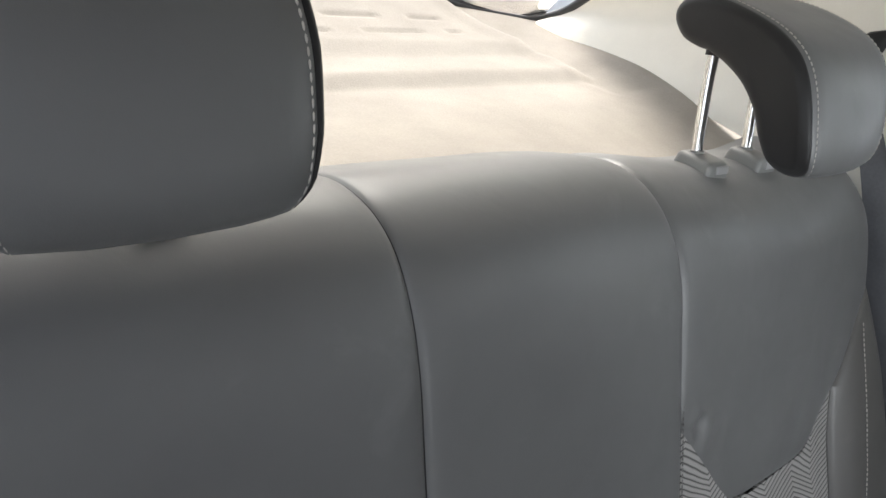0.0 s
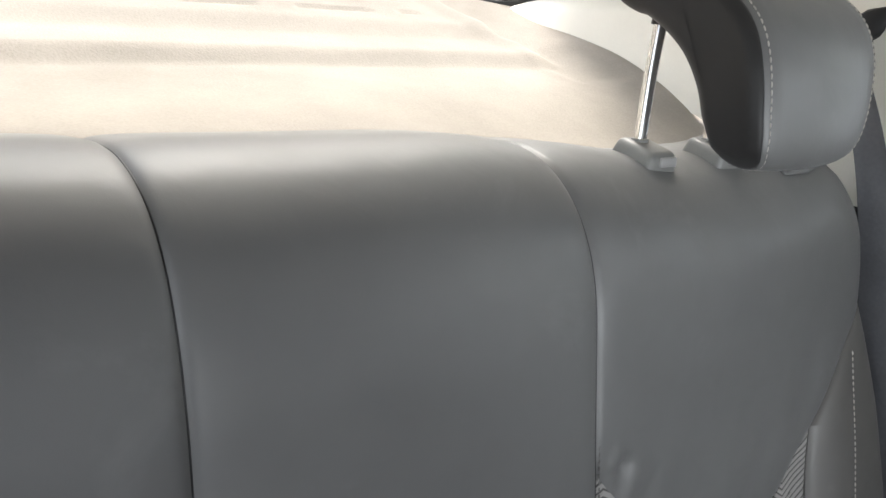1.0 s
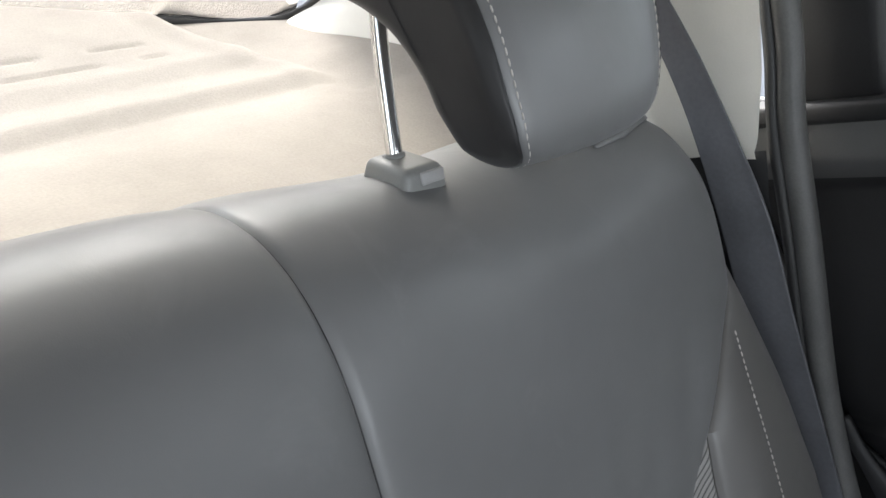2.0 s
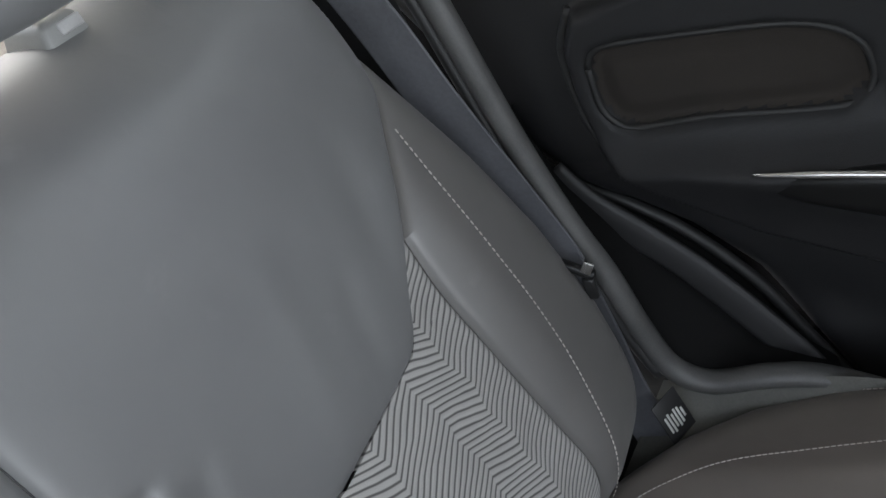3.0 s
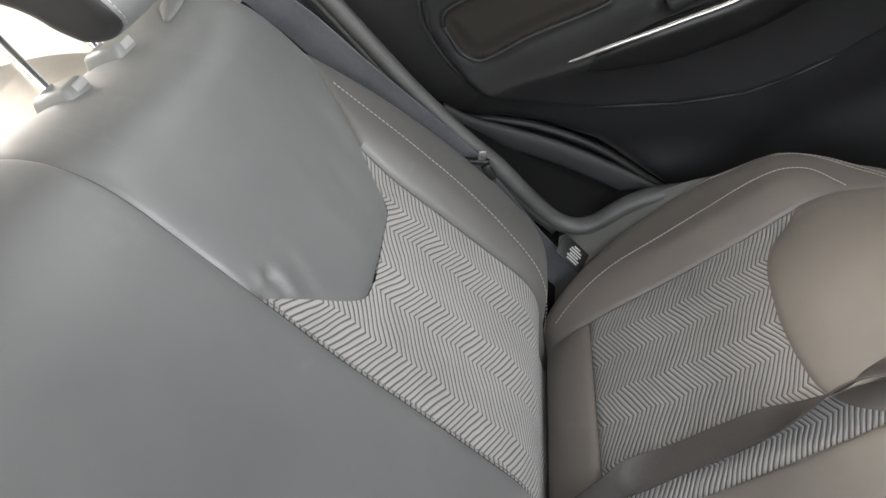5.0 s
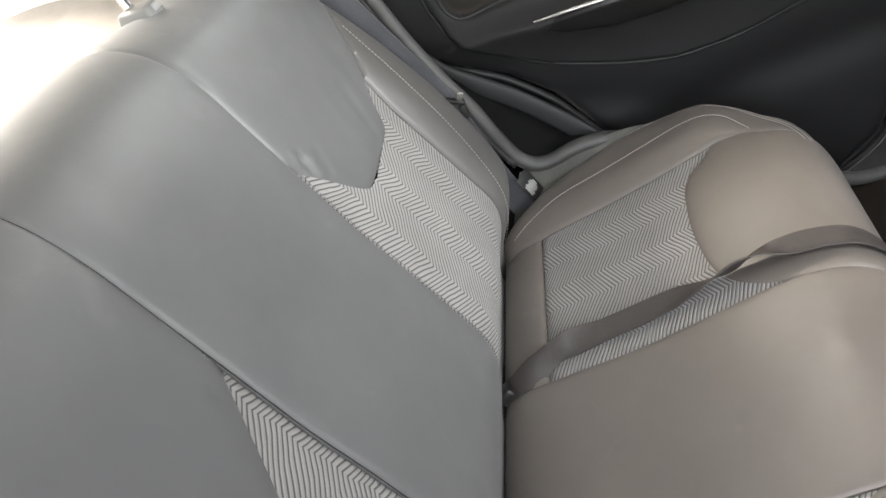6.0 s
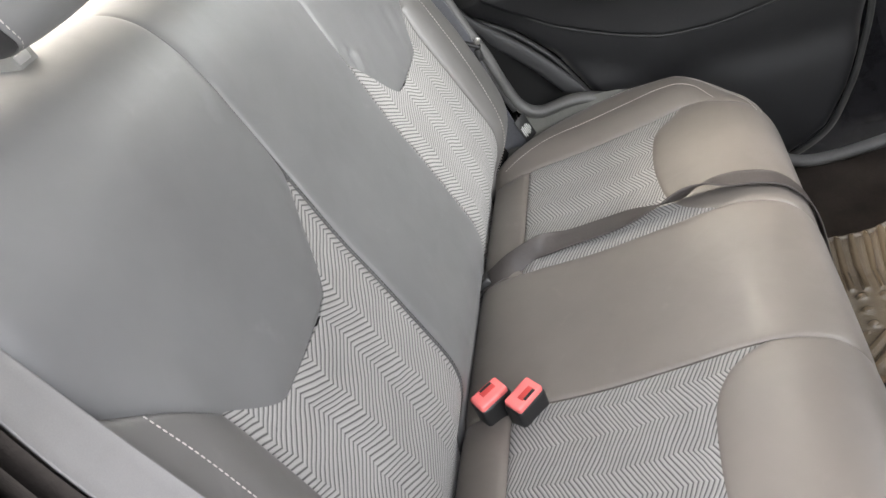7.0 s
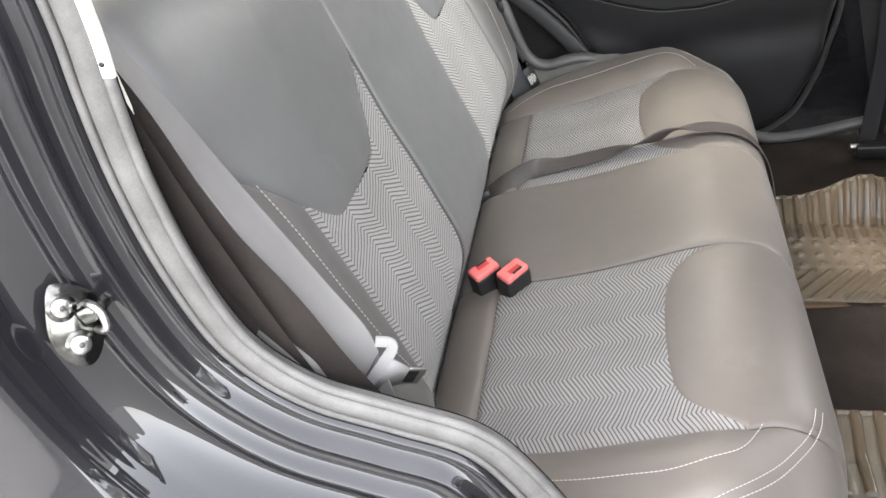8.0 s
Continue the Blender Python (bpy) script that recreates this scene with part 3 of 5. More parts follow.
# foam cores under the covers
def foam(name, pad, s0, s1, depth):
    rows, cols = np.linspace(s0, s1, 70), 61
    verts = []
    for s in rows:
        e = float(pad.end(s, 0.05))
        u = np.linspace(-e, e, cols)
        q = pad.at(np.abs(u), np.full(cols, s)) - pad.normal(np.abs(u), np.full(cols, s)) * depth
        q[:, 0] *= np.where(u < 0, -1, 1)
        q[:, 2] += settle(q[:, 0], q[:, 2])
        verts.extend(q)
    return smooth_mesh(name, verts, grid_faces(70, cols), BODY_SHADE)


part("back_foam", foam("back_foam", BACK, B0, B1, 0.014), backrest)
# plain back board behind the pads
part("back_board", box_mesh("back_board", (1.04, 0.03, 0.66), pose(0, 0.455, 0.875, -10, 0, 0), BODY_SHADE, 0.008), backrest)

# cushion
CUSHION = Pad(
    [(0.378, 0.47), (0.370, 0.515), (0.357, 0.542), (0.338, 0.555), (0.300, 0.559), (0.24, 0.557), (0.15, 0.551), (0.05, 0.553), (-0.03, 0.556), (-0.08, 0.552),
     (-0.12, 0.538), (-0.15, 0.512), (-0.166, 0.475), (-0.168, 0.42), (-0.158, 0.34), (-0.14, 0.27)],
    lambda y, z: np.where(z < 0.50, 0.60, np.interp(y, [-0.17, -0.12, -0.06, 0.0, 0.06, 0.13, 0.2, 0.27, 0.32, 0.36], [0.60, 0.607, 0.625, 0.65, 0.668, 0.674, 0.655, 0.617, 0.576, 0.545])),
    0.045,
    lambda u, y, z: 0.018 * step((u - 0.49) / 0.07) * step((y + 0.12) / 0.1) - 0.03 * step((u - 0.42) / 0.2) ** 2 * step((-0.02 - y) / 0.13),
    -1.0,
)


def cush_s(y):
    k = 128
    return float(np.interp(-y, -CUSHION.p[:k, 0], CUSHION.s[:k]))


C0, C1 = float(CUSHION.s[0]) + 0.01, float(CUSHION.s[-1])
C_BACK = cush_s(0.279)
C_OUT = [(u, cush_s(y)) for u, y in round_line([(0.49, 0.345), (0.497, 0.279), (0.506, 0.15), (0.508, 0.03), (0.512, -0.075)], 24)] + [(0.505, cush_s(-0.14)), (0.50, C1)]
out_c = limit(C_OUT)
C_STRIP = [(0.13, C_BACK), (0.50, C_BACK)]
# the front panels' hems: the far one lies further back than the near one
HEMS = {1: [(0.166, -0.046), (0.184, -0.010), (0.212, 0.016), (0.25, 0.032), (0.325, 0.042), (0.40, 0.041), (0.447, 0.034), (0.473, 0.019), (0.492, -0.004), (0.510, -0.026)],
        -1: [(0.137, -0.052), (0.166, -0.014), (0.205, 0.009), (0.255, 0.018), (0.34, 0.020), (0.42, 0.014), (0.458, -0.002), (0.487, -0.036), (0.511, -0.072)]}
panel("cushion_centre_panel", CUSHION, [(np.linspace(C0, C1, 130), lambda s: -C_U[-1], lambda s: C_U[1], 60)], [C_SIDE[1], C_SIDE[-1]], 0.010, LEATHER_WARM, cushion, 1, label="smooth grey leatherette centre panel")
for side in (1, -1):
    u_in, c_in = C_U[side], C_SIDE[side]
    C_HEM = [(u, cush_s(y)) for u, y in round_line(HEMS[side], 50)]
    peak = max(range(len(C_HEM)), key=lambda i: -C_HEM[i][1])
    hem_in, hem_out = limit(C_HEM[:peak + 1]), limit(C_HEM[peak:])
    S_PEAK, U_PEAK = C_HEM[peak][1], C_HEM[peak][0]
    S_CI, S_CO = C_HEM[0][1], C_HEM[-1][1]
    under = [(u, v + 0.006) for u, v in C_HEM]
    under_in, under_out = limit(under[:peak + 1]), limit(under[peak:])
    panel("rear_strip", CUSHION, [(np.linspace(C0, C_BACK, 26), lambda s: u_in, out_c, 40)], [c_in, C_OUT, C_STRIP], 0.006, LEATHER_WARM, cushion, side, label="narrow leatherette strip")
    panel("cushion_cloth_insert", CUSHION, [
        (np.linspace(C_BACK, S_PEAK + 0.006, 60), lambda s: u_in, lambda s: U_PEAK, 30),
        (np.linspace(C_BACK, S_PEAK + 0.006, 60), lambda s: U_PEAK, out_c, 30),
        (np.linspace(S_PEAK + 0.006, S_CI + 0.006, 16), lambda s: u_in, under_in, 30),
        (np.linspace(S_PEAK + 0.006, S_CO + 0.006, 18), under_out, out_c, 30)], [c_in, C_OUT, C_STRIP], 0.003, CLOTH, cushion, side, label="pale grey zigzag woven cloth", base=-0.0035, skirts=False)
    s_a, s_b = min(S_CI, S_CO), max(S_CI, S_CO)
    inner, outer = (lambda s: u_in), (lambda s: out_c(s))
    panel("front_panel", CUSHION, [
        (np.r_[[S_PEAK + k for k in (0, 0.0006, 0.0016, 0.0035, 0.007)], np.linspace(S_PEAK + 0.011, s_a, 12)], hem_in, hem_out, 50),
        (np.linspace(s_a, s_b, 8), inner if S_CI < S_CO else hem_in, hem_out if S_CI < S_CO else outer, 50),
        (np.linspace(s_b, C1, 60), inner, outer, 50)], [c_in, C_OUT, C_HEM], 0.0035, LEATHER_WARM, cushion, side, label="grey leatherette front panel")
    panel("cushion_bolster", CUSHION, [(np.linspace(C0, C1, 120), out_c, lambda s: CUSHION.end(s, 0.12), 50)], [C_OUT], 0.005, LEATHER_WARM, cushion, side, label="warm grey outer bolster")

    def on_cushion(line, lift=0.0006):
        pts = []
        for u, y in line:
            s = cush_s(y)
            q = CUSHION.at(np.array(u), np.array(s)) + CUSHION.normal(np.array(u), np.array(s)) * lift
            pts.append((q[0] * side, q[1], q[2]))
        return pts

    part("stitching", stitches("stitching", on_cushion(round_line([(0.515, 0.325), (0.537, 0.28), (0.563, 0.212), (0.574, 0.14), (0.578, 0.072), (0.579, 0.008), (0.560, -0.052), (0.524, -0.079), (0.505, -0.088)], 90)),
                               lambda p: (0, 0, 1), THREAD, 0.0056, 0.0049, 0.00065), cushion, "pale thread stitching")
    for shift in (0.0, 0.011):
        pts = []
        for u, v in round_line([(0.466, 0.595 + shift), (0.500, 0.585 + shift), (0.528 + shift * 0.5, 0.568 + shift * 0.8), (0.574 + shift * 0.8, 0.525 + shift * 0.5), (0.610 + shift, 0.482), (0.632 + shift, 0.44), (0.645 + shift, 0.38), (0.655 + shift, 0.30)], 90):
            q = CUSHION.at(np.array(u), np.array(v)) + CUSHION.normal(np.array(u), np.array(v)) * 0.0006
            pts.append((q[0] * side, q[1], q[2]))
        part("stitching", stitches("stitching", pts, lambda p: (0.2 * side, -0.6, 0.75), THREAD, 0.0056, 0.0049, 0.00065), cushion, "pale thread stitching")
part("cushion_foam", foam("cushion_foam", CUSHION, C0, C1, 0.013), cushion)
part("base_board", box_mesh("base_board", (1.08, 0.40, 0.22), pose(0, 0.09, 0.33), BODY_SHADE, 0.01), cushion)


# headrests
def headrest(side, raised):
    ob = thing("headrest", "grey leatherette rear headrest on two chrome posts", "headrest", "rear headrests", at=(side * 0.338, 0.432, 1.25))
    up = raised
    outline = spline([(y, z, 0) for y, z in [
        (0.412, 1.333), (0.392, 1.321), (0.372, 1.303), (0.359, 1.280), (0.352, 1.255), (0.342, 1.233), (0.325, 1.223), (0.309, 1.227), (0.303, 1.245),
        (0.304, 1.275), (0.309, 1.305), (0.320, 1.331), (0.340, 1.352), (0.368, 1.368), (0.402, 1.381), (0.430, 1.386), (0.449, 1.379), (0.453, 1.363),
        (0.441, 1.345), (0.424, 1.336), (0.412, 1.333)]], 97)[:-1, :2]
    t = np.roll(outline, -1, 0) - np.roll(outline, 1, 0)
    t /= np.linalg.norm(t, axis=1)[:, None]
    nrm = np.stack([t[:, 1], -t[:, 0]], 1)
    mid = outline.mean(0)
    flip = -1 if ((outline - mid) * nrm).sum() < 0 else 1
    nrm *= flip
    half = 0.098

    def narrow(x, z):
        """The pad tapers towards its rounded lower corners."""
        cut = np.interp(z, [1.218, 1.225, 1.238, 1.262, 1.30, 1.345, 1.37, 1.386], [0.040, 0.030, 0.019, 0.011, 0.004, 0.0, 0.002, 0.006])
        return x - math.copysign(1, x) * cut * (x / half) ** 2

    def ring(x, inset):
        crown = 0.010 * (1 - (x / half) ** 2)
        front = np.clip((0.36 - outline[:, 0]) / 0.05, 0, 1) * np.clip(-nrm[:, 0], 0, 1)
        p = outline - nrm * inset + nrm * (crown * front)[:, None]
        return [(side * (0.338 + narrow(x, b) + 0.12 * (b - 1.235)), a, b + up) for a, b in p]

    def band(xs):
        rows = [ring(x, i) for x, i in xs]
        verts = [v for r in rows for v in r]
        return verts, grid_faces(len(rows), len(outline), True)

    e = half - 0.010
    verts, faces = band([(-e, 0.0022), (-e + 0.003, 0.0), (-e + 0.02, 0), (-0.04, 0), (0, 0), (0.04, 0), (e - 0.02, 0), (e - 0.003, 0), (e, 0.0022)])
    part("cover", smooth_mesh("cover", verts, [f[::-1] for f in faces] if side * flip > 0 else faces, LEATHER), ob, "grey leatherette headrest cover")
    for d in (1, -1):
        rows = [ring(d * x, i) for x, i in ((e, 0.0022), (e + 0.002, 0.0006), (e + 0.0045, 0.0014), (e + 0.0068, 0.003), (e + 0.0085, 0.0052), (e + 0.0097, 0.0075), (e + 0.010, 0.010))]
        verts = [v for r in rows for v in r]
        n = len(outline)
        faces = grid_faces(len(rows), n, True)
        faces.append(tuple((len(rows) - 1) * n + j for j in range(n)))
        part("side_panel", smooth_mesh("side_panel", verts, faces, LEATHER_SIDE), ob, "dark leatherette headrest side")
        line = ring(d * (e - 0.0050), 0.0)
        front = [p for p in np.roll(np.array(line), -4, 0)][0:78]
        part("stitching", stitches("stitching", front, lambda p: (0, -0.7, 0.7), THREAD, 0.0058, 0.0042, 0.0008, 0.0003), ob, "pale thread stitching")
    for x in (0.291, 0.394):
        part("post", sweep("post", [(side * (x - 0.003), 0.432, 1.19), (side * (x + 0.006), 0.431, 1.29), (side * (x + 0.013), 0.428, 1.345 + up)], circle(0.0056, 16), CHROME, 12, up=(1, 0, 0)), ob, "polished chrome headrest post")
        part("post_sleeve", sweep("post_sleeve", [(side * (x + 0.011), 0.4295, 1.327 + up), (side * (x + 0.013), 0.428, 1.345 + up)], circle(0.0085, 14), BLACK_TRIM, 4), ob, "black post sleeve")
    return ob


headrest(1, 0.0)
headrest(-1, 0.041)


# ---- belts ----
def tongue(label):
    """The plate that slides on the webbing: a hooked plastic bar, a tapering plate and the steel blade."""
    at = (-0.597, 0.278, 0.797)
    ob = thing("belt_tongue", label, "seat belt", "belt tongues", at=at)
    along = Vector((0.0, -0.74, 0.67)).normalized()
    ahead = Vector((0.024, -0.010, -0.045))
    ahead = (ahead - along * ahead.dot(along)).normalized()
    m = Matrix((along, ahead, along.cross(ahead))).transposed().to_4x4()
    m.translation = at
    pts = [(-0.598, 0.322, 0.760), (-0.597, 0.306, 0.774), (-0.597, 0.280, 0.797), (-0.597, 0.253, 0.820), (-0.597, 0.246, 0.828), (-0.597, 0.2445, 0.833), (-0.598, 0.248, 0.837), (-0.601, 0.258, 0.843)]
    bar = [(0.0058, -0.0018), (0.0062, 0.0), (0.0058, 0.0018), (-0.0058, 0.0018), (-0.0062, 0.0), (-0.0058, -0.0018)]
    part("tongue_bar", sweep("tongue_bar", pts, bar, TONGUE_GREY, 60, up=(-1, 0, 0.1), smooth=False), ob, "pale grey hooked tongue bar")
    bm = bmesh.new()
    bmesh.ops.create_cube(bm, size=1.0, matrix=Matrix.Diagonal((0.062, 0.034, 0.006, 1)))
    for v in bm.verts:
        if v.co.y > 0:
            v.co.x *= 0.42
    bmesh.ops.bevel(bm, geom=bm.edges[:], offset=0.0018, segments=2, affect="EDGES")
    bmesh.ops.transform(bm, matrix=m @ Matrix.Translation((-0.002, 0.019, 0)), verts=bm.verts)
    part("plate", bm_mesh("plate", bm, TONGUE_GREY, True), ob, "tapering pale grey plate")
    blade = part("blade", box_mesh("blade", (0.027, 0.030, 0.0030), m @ pose(-0.003, 0.043, 0), STEEL, 0.001), ob, "steel blade")
    part("blade_slot", box_mesh("blade_slot", (0.020, 0.015, 0.0038), m @ pose(-0.003, 0.042, 0), BUCKLE_BLACK, 0.0005), blade, "dark slot")
    return ob


def belts():
    near = thing("shoulder_belt", "grey webbing shoulder belt hanging slack beside the backrest", "seat belt", "shoulder belts", at=(-0.6, 0.3, 0.8))
    rows = [((-0.580, 0.425, 1.34), (0.90, 0.42, 0.1)), ((-0.588, 0.372, 1.24), (0.92, 0.38, 0.1)), ((-0.590, 0.349, 1.165), (0.95, 0.28, 0.05)), ((-0.593, 0.331, 1.06), (1.0, -0.03, 0.0)),
            ((-0.594, 0.313, 0.97), (0.97, -0.24, 0.0)), ((-0.594, 0.300, 0.90), (0.90, -0.42, 0.05)), ((-0.593, 0.291, 0.85), (0.68, -0.60, 0.28)), ((-0.590, 0.285, 0.803), (0.1, -0.72, 0.68))]
    part("webbing", ribbon("webbing", rows, 0.047, 0.0028, BELT), near, "grey seat belt webbing")
    low = [((-0.588, 0.286, 0.800), (0.0, -0.72, 0.70)), ((-0.594, 0.294, 0.765), (0.1, -0.9, 0.4)), ((-0.600, 0.300, 0.70), (0.1, -0.98, 0.0)), ((-0.604, 0.305, 0.58), (0.1, -0.98, 0.0)), ((-0.606, 0.305, 0.46), (0.1, -0.98, 0.0))]
    part("lap_webbing", ribbon("lap_webbing", low, 0.047, 0.0028, BELT, 40), near, "grey seat belt webbing")
    far = thing("shoulder_belt", "charcoal webbing shoulder belt running down beside the backrest", "seat belt", "shoulder belts", at=(0.62, 0.33, 0.8))
    rows = [((0.600, 0.425, 1.335), (0.1, -0.9, -0.45)), ((0.606, 0.392, 1.255), (0.1, -0.85, -0.5)), ((0.609, 0.367, 1.175), (0.15, -0.85, -0.45)), ((0.611, 0.348, 1.09), (0.12, -0.95, -0.15)),
            ((0.615, 0.338, 1.0), (0.12, -0.97, -0.1)), ((0.623, 0.326, 0.90), (0.12, -0.97, 0.0)), ((0.630, 0.317, 0.82), (0.12, -0.97, 0.1)), ((0.630, 0.314, 0.79), (0.12, -0.97, 0.1))]
    part("webbing", ribbon("webbing", rows, 0.047, 0.0028, BELT_DARK), far, "charcoal seat belt webbing")
    low = [((0.630, 0.316, 0.80), (0.1, -0.95, 0.1)), ((0.630, 0.318, 0.70), (0.1, -0.98, 0)), ((0.622, 0.316, 0.62), (0.1, -0.98, 0.0)), ((0.612, 0.302, 0.50), (0.1, -0.98, 0.0))]
    part("lap_webbing", ribbon("lap_webbing", low, 0.047, 0.0028, BELT_DARK, 40), far, "charcoal seat belt webbing")
    tag = part("care_label", box_mesh("care_label", (0.036, 0.0016, 0.052), pose(0.609, 0.274, 0.592, -8, 0, -30), BUCKLE_BLACK, 0.0005), far, "black belt label with white print")
    for k in range(6):
        w = (0.020, 0.024, 0.017, 0.023, 0.020, 0.012)[k]
        part("print_bar", box_mesh("print_bar", (0.0026, 0.0006, w), pose(0.609, 0.274, 0.592, -8, 0, -30) @ pose(-0.011 + 0.0045 * k, -0.0011, -0.004), WHITE_PRINT, 0), tag)
    tongue("pale grey belt tongue on the slack grey webbing")
    t = thing("belt_tongue", "black belt tongue tucked beside the bolster", "seat belt", "belt tongues", at=(0.607, 0.286, 0.79))
    part("tongue_body", box_mesh("tongue_body", (0.010, 0.038, 0.009), pose(0.611, 0.292, 0.797, 40, 0, 0), BUCKLE_BLACK, 0.003), t)
    part("grip", box_mesh("grip", (0.008, 0.013, 0.026), pose(0.611, 0.288, 0.772, 10, 0, 0), BUCKLE_BLACK, 0.003), t)
    part("blade", box_mesh("blade", (0.0025, 0.010, 0.014), pose(0.600, 0.275, 0.803, 40, 0, 0), STEEL, 0.0008), t, "steel blade")
    lap = thing("lap_belt", "dark grey centre lap belt lying twisted across the cushion", "seat belt", at=(0.17, 0.1, 0.57))
    rows = [((0.178, 0.352, 0.552), (0.98, 0.1, 0.1)), ((0.183, 0.315, 0.563), (0.9, 0.1, 0.35)), ((0.191, 0.280, 0.567), (0.45, 0.05, 0.88)), ((0.199, 0.252, 0.572), (0.25, -0.25, 0.93)), ((0.205, 0.228, 0.569), (0.75, -0.15, 0.60)), ((0.210, 0.19, 0.562), (0.97, 0.05, 0.2)), ((0.212, 0.13, 0.559), (0.97, 0.05, 0.16)),
            ((0.212, 0.085, 0.560), (0.98, 0.05, 0.0)), ((0.208, 0.04, 0.564), (0.86, 0.05, -0.5)), ((0.207, 0.0, 0.570), (0.60, 0.1, -0.8)), ((0.205, -0.032, 0.575), (0.80, 0.3, -0.5)), ((0.203, -0.068, 0.569), (0.95, 0.28, 0.05)),
            ((0.207, -0.105, 0.557), (0.97, 0.2, 0.1)), ((0.213, -0.142, 0.532), (0.98, 0.1, 0.05)), ((0.217, -0.166, 0.490), (0.98, 0.1, 0.0)), ((0.219, -0.174, 0.44), (0.99, 0.1, 0.0)), ((0.219, -0.170, 0.36), (0.99, 0.1, 0.0))]
    part("webbing", ribbon("webbing", rows, 0.038, 0.0026, BELT_MID, 150), lap, "dark grey lap belt webbing")
    # added black block that stands in for the shaded gap round the belt
    part("belt_gap_shade", box_mesh("belt_gap_shade", (0.030, 0.05, 0.016), pose(0.178, 0.358, 0.552, -18, 12, 8), BUCKLE_BLACK, 0.004), lap, "black block for the dark gap where the belt goes in")


belts()


def buckle(at, turn, lean, press):
    ob = thing("belt_buckle", "black belt buckle with a bright red press button between the cushions", "seat belt", "belt buckles", at=at)
    m = pose(*at) @ pose(0, 0, 0, lean, 0, turn)
    part("housing", box_mesh("housing", (0.051, 0.033, 0.085), m @ pose(0, 0, -0.046), BUCKLE_BLACK, 0.006, 3), ob, "black plastic buckle housing")
    b = part("button", box_mesh("button", (0.047, 0.029, 0.012), m @ pose(0, 0, -0.002), RED, 0.004, 3), ob, "glossy red press button")
    part("slot", box_mesh("slot", (0.020, 0.0045, 0.004), m @ pose(0.003, press * 1.6, 0.0028), BUCKLE_BLACK, 0.0008), b, "dark slot")
    # the notch's shade is a patch of darker red on the button
    part("thumb_recess_shade", box_mesh("thumb_recess_shade", (0.023, 0.010, 0.002), m @ pose(0.002, press * 0.6, 0.0034), RED_SHADED, 0.0008), b, "darker red patch for the shade in the thumb recess")
    part("stalk", sweep("stalk", [tuple(m @ Vector((0, 0, -0.075))), tuple(m @ Vector((0, 0.01, -0.15)))], circle(0.012, 10, 0.5), BUCKLE_BLACK, 6, up=(0, 1, 0)), ob)
    return ob


buckle((-0.138, 0.292, 0.595), -50, 12, 0.0055)
buckle((-0.154, 0.242, 0.591), -42, 17, -0.0055)

# ---- shell: shelf, pillars, roof, windows ----
def shelf():
    xs, ys = np.linspace(-0.64, 0.64, 150), np.linspace(0.47, 1.145, 116)
    X, Y = np.meshgrid(xs, ys)
    ax = np.abs(X)
    Z = 1.234 + 0.17 * (Y - 0.485) + 0.21 * step((Y - 0.78) / 0.5) * (Y - 0.78) + 0.20 * np.clip(ax - 0.46, 0, 1) * step((Y - 0.55) / 0.3) - 0.13 * np.clip(ax - 0.3, 0, 1) * step((0.75 - Y) / 0.3)
    Z -= 0.006 * (1 - step((Y - 0.485) / 0.02))
    Z += (0.050 * (1 - (ax / 0.62) ** 2) - 0.012) * step((Y - 0.90) / 0.24)
    Z += settle(X, np.full(X.shape, 1.25)) * step((0.66 - Y) / 0.16)
    front = 0.715 + 0.02 * np.cos(X * 2.2)
    inner = step((0.52 - ax) / 0.03)
    Z += 0.014 * step((Y - front) / 0.035) * inner
    Z += 0.012 * step((Y - front - 0.10) / 0.05) * inner
    wedge = step((0.60 - ax) / 0.02) * step((ax - 0.47) / 0.03) * step((Y - 0.66) / 0.03) * step((0.80 - Y) / 0.04)
    Z -= 0.006 * wedge
    for y0 in (0.92, 0.97):
        Z -= 0.010 * np.exp(-(((Y - y0) / 0.004) ** 2)) * (np.sin(X * 40 + y0 * 30) > -0.4) * (ax < 0.42)
    Z += 0.003 * np.exp(-(((Y - 0.497) / 0.006) ** 2))
    verts = np.stack([X, Y, Z], -1).reshape(-1, 3)
    return smooth_mesh("parcel_shelf", verts, grid_faces(116, 150), CARPET)


parcel_shelf = alone("parcel_shelf", shelf(), "beige felt covered parcel shelf with moulded ledges behind the backrest", "parcel shelf", kind="structure")


def loft(name, a, b, material, n=40, m=16, bulge=(0, 0, 0), thick=0.0):
    """A smooth skin between two curves, swelling towards bulge at its middle."""
    p, q = spline(a, n), spline(b, n)
    t = np.linspace(0, 1, m)
    g = p[:, None] * (1 - t)[None, :, None] + q[:, None] * t[None, :, None]
    g = g + np.asarray(bulge)[None, None] * (4 * t * (1 - t))[None, :, None]
    return smooth_mesh(name, g.reshape(-1, 3), grid_faces(n, m), material)


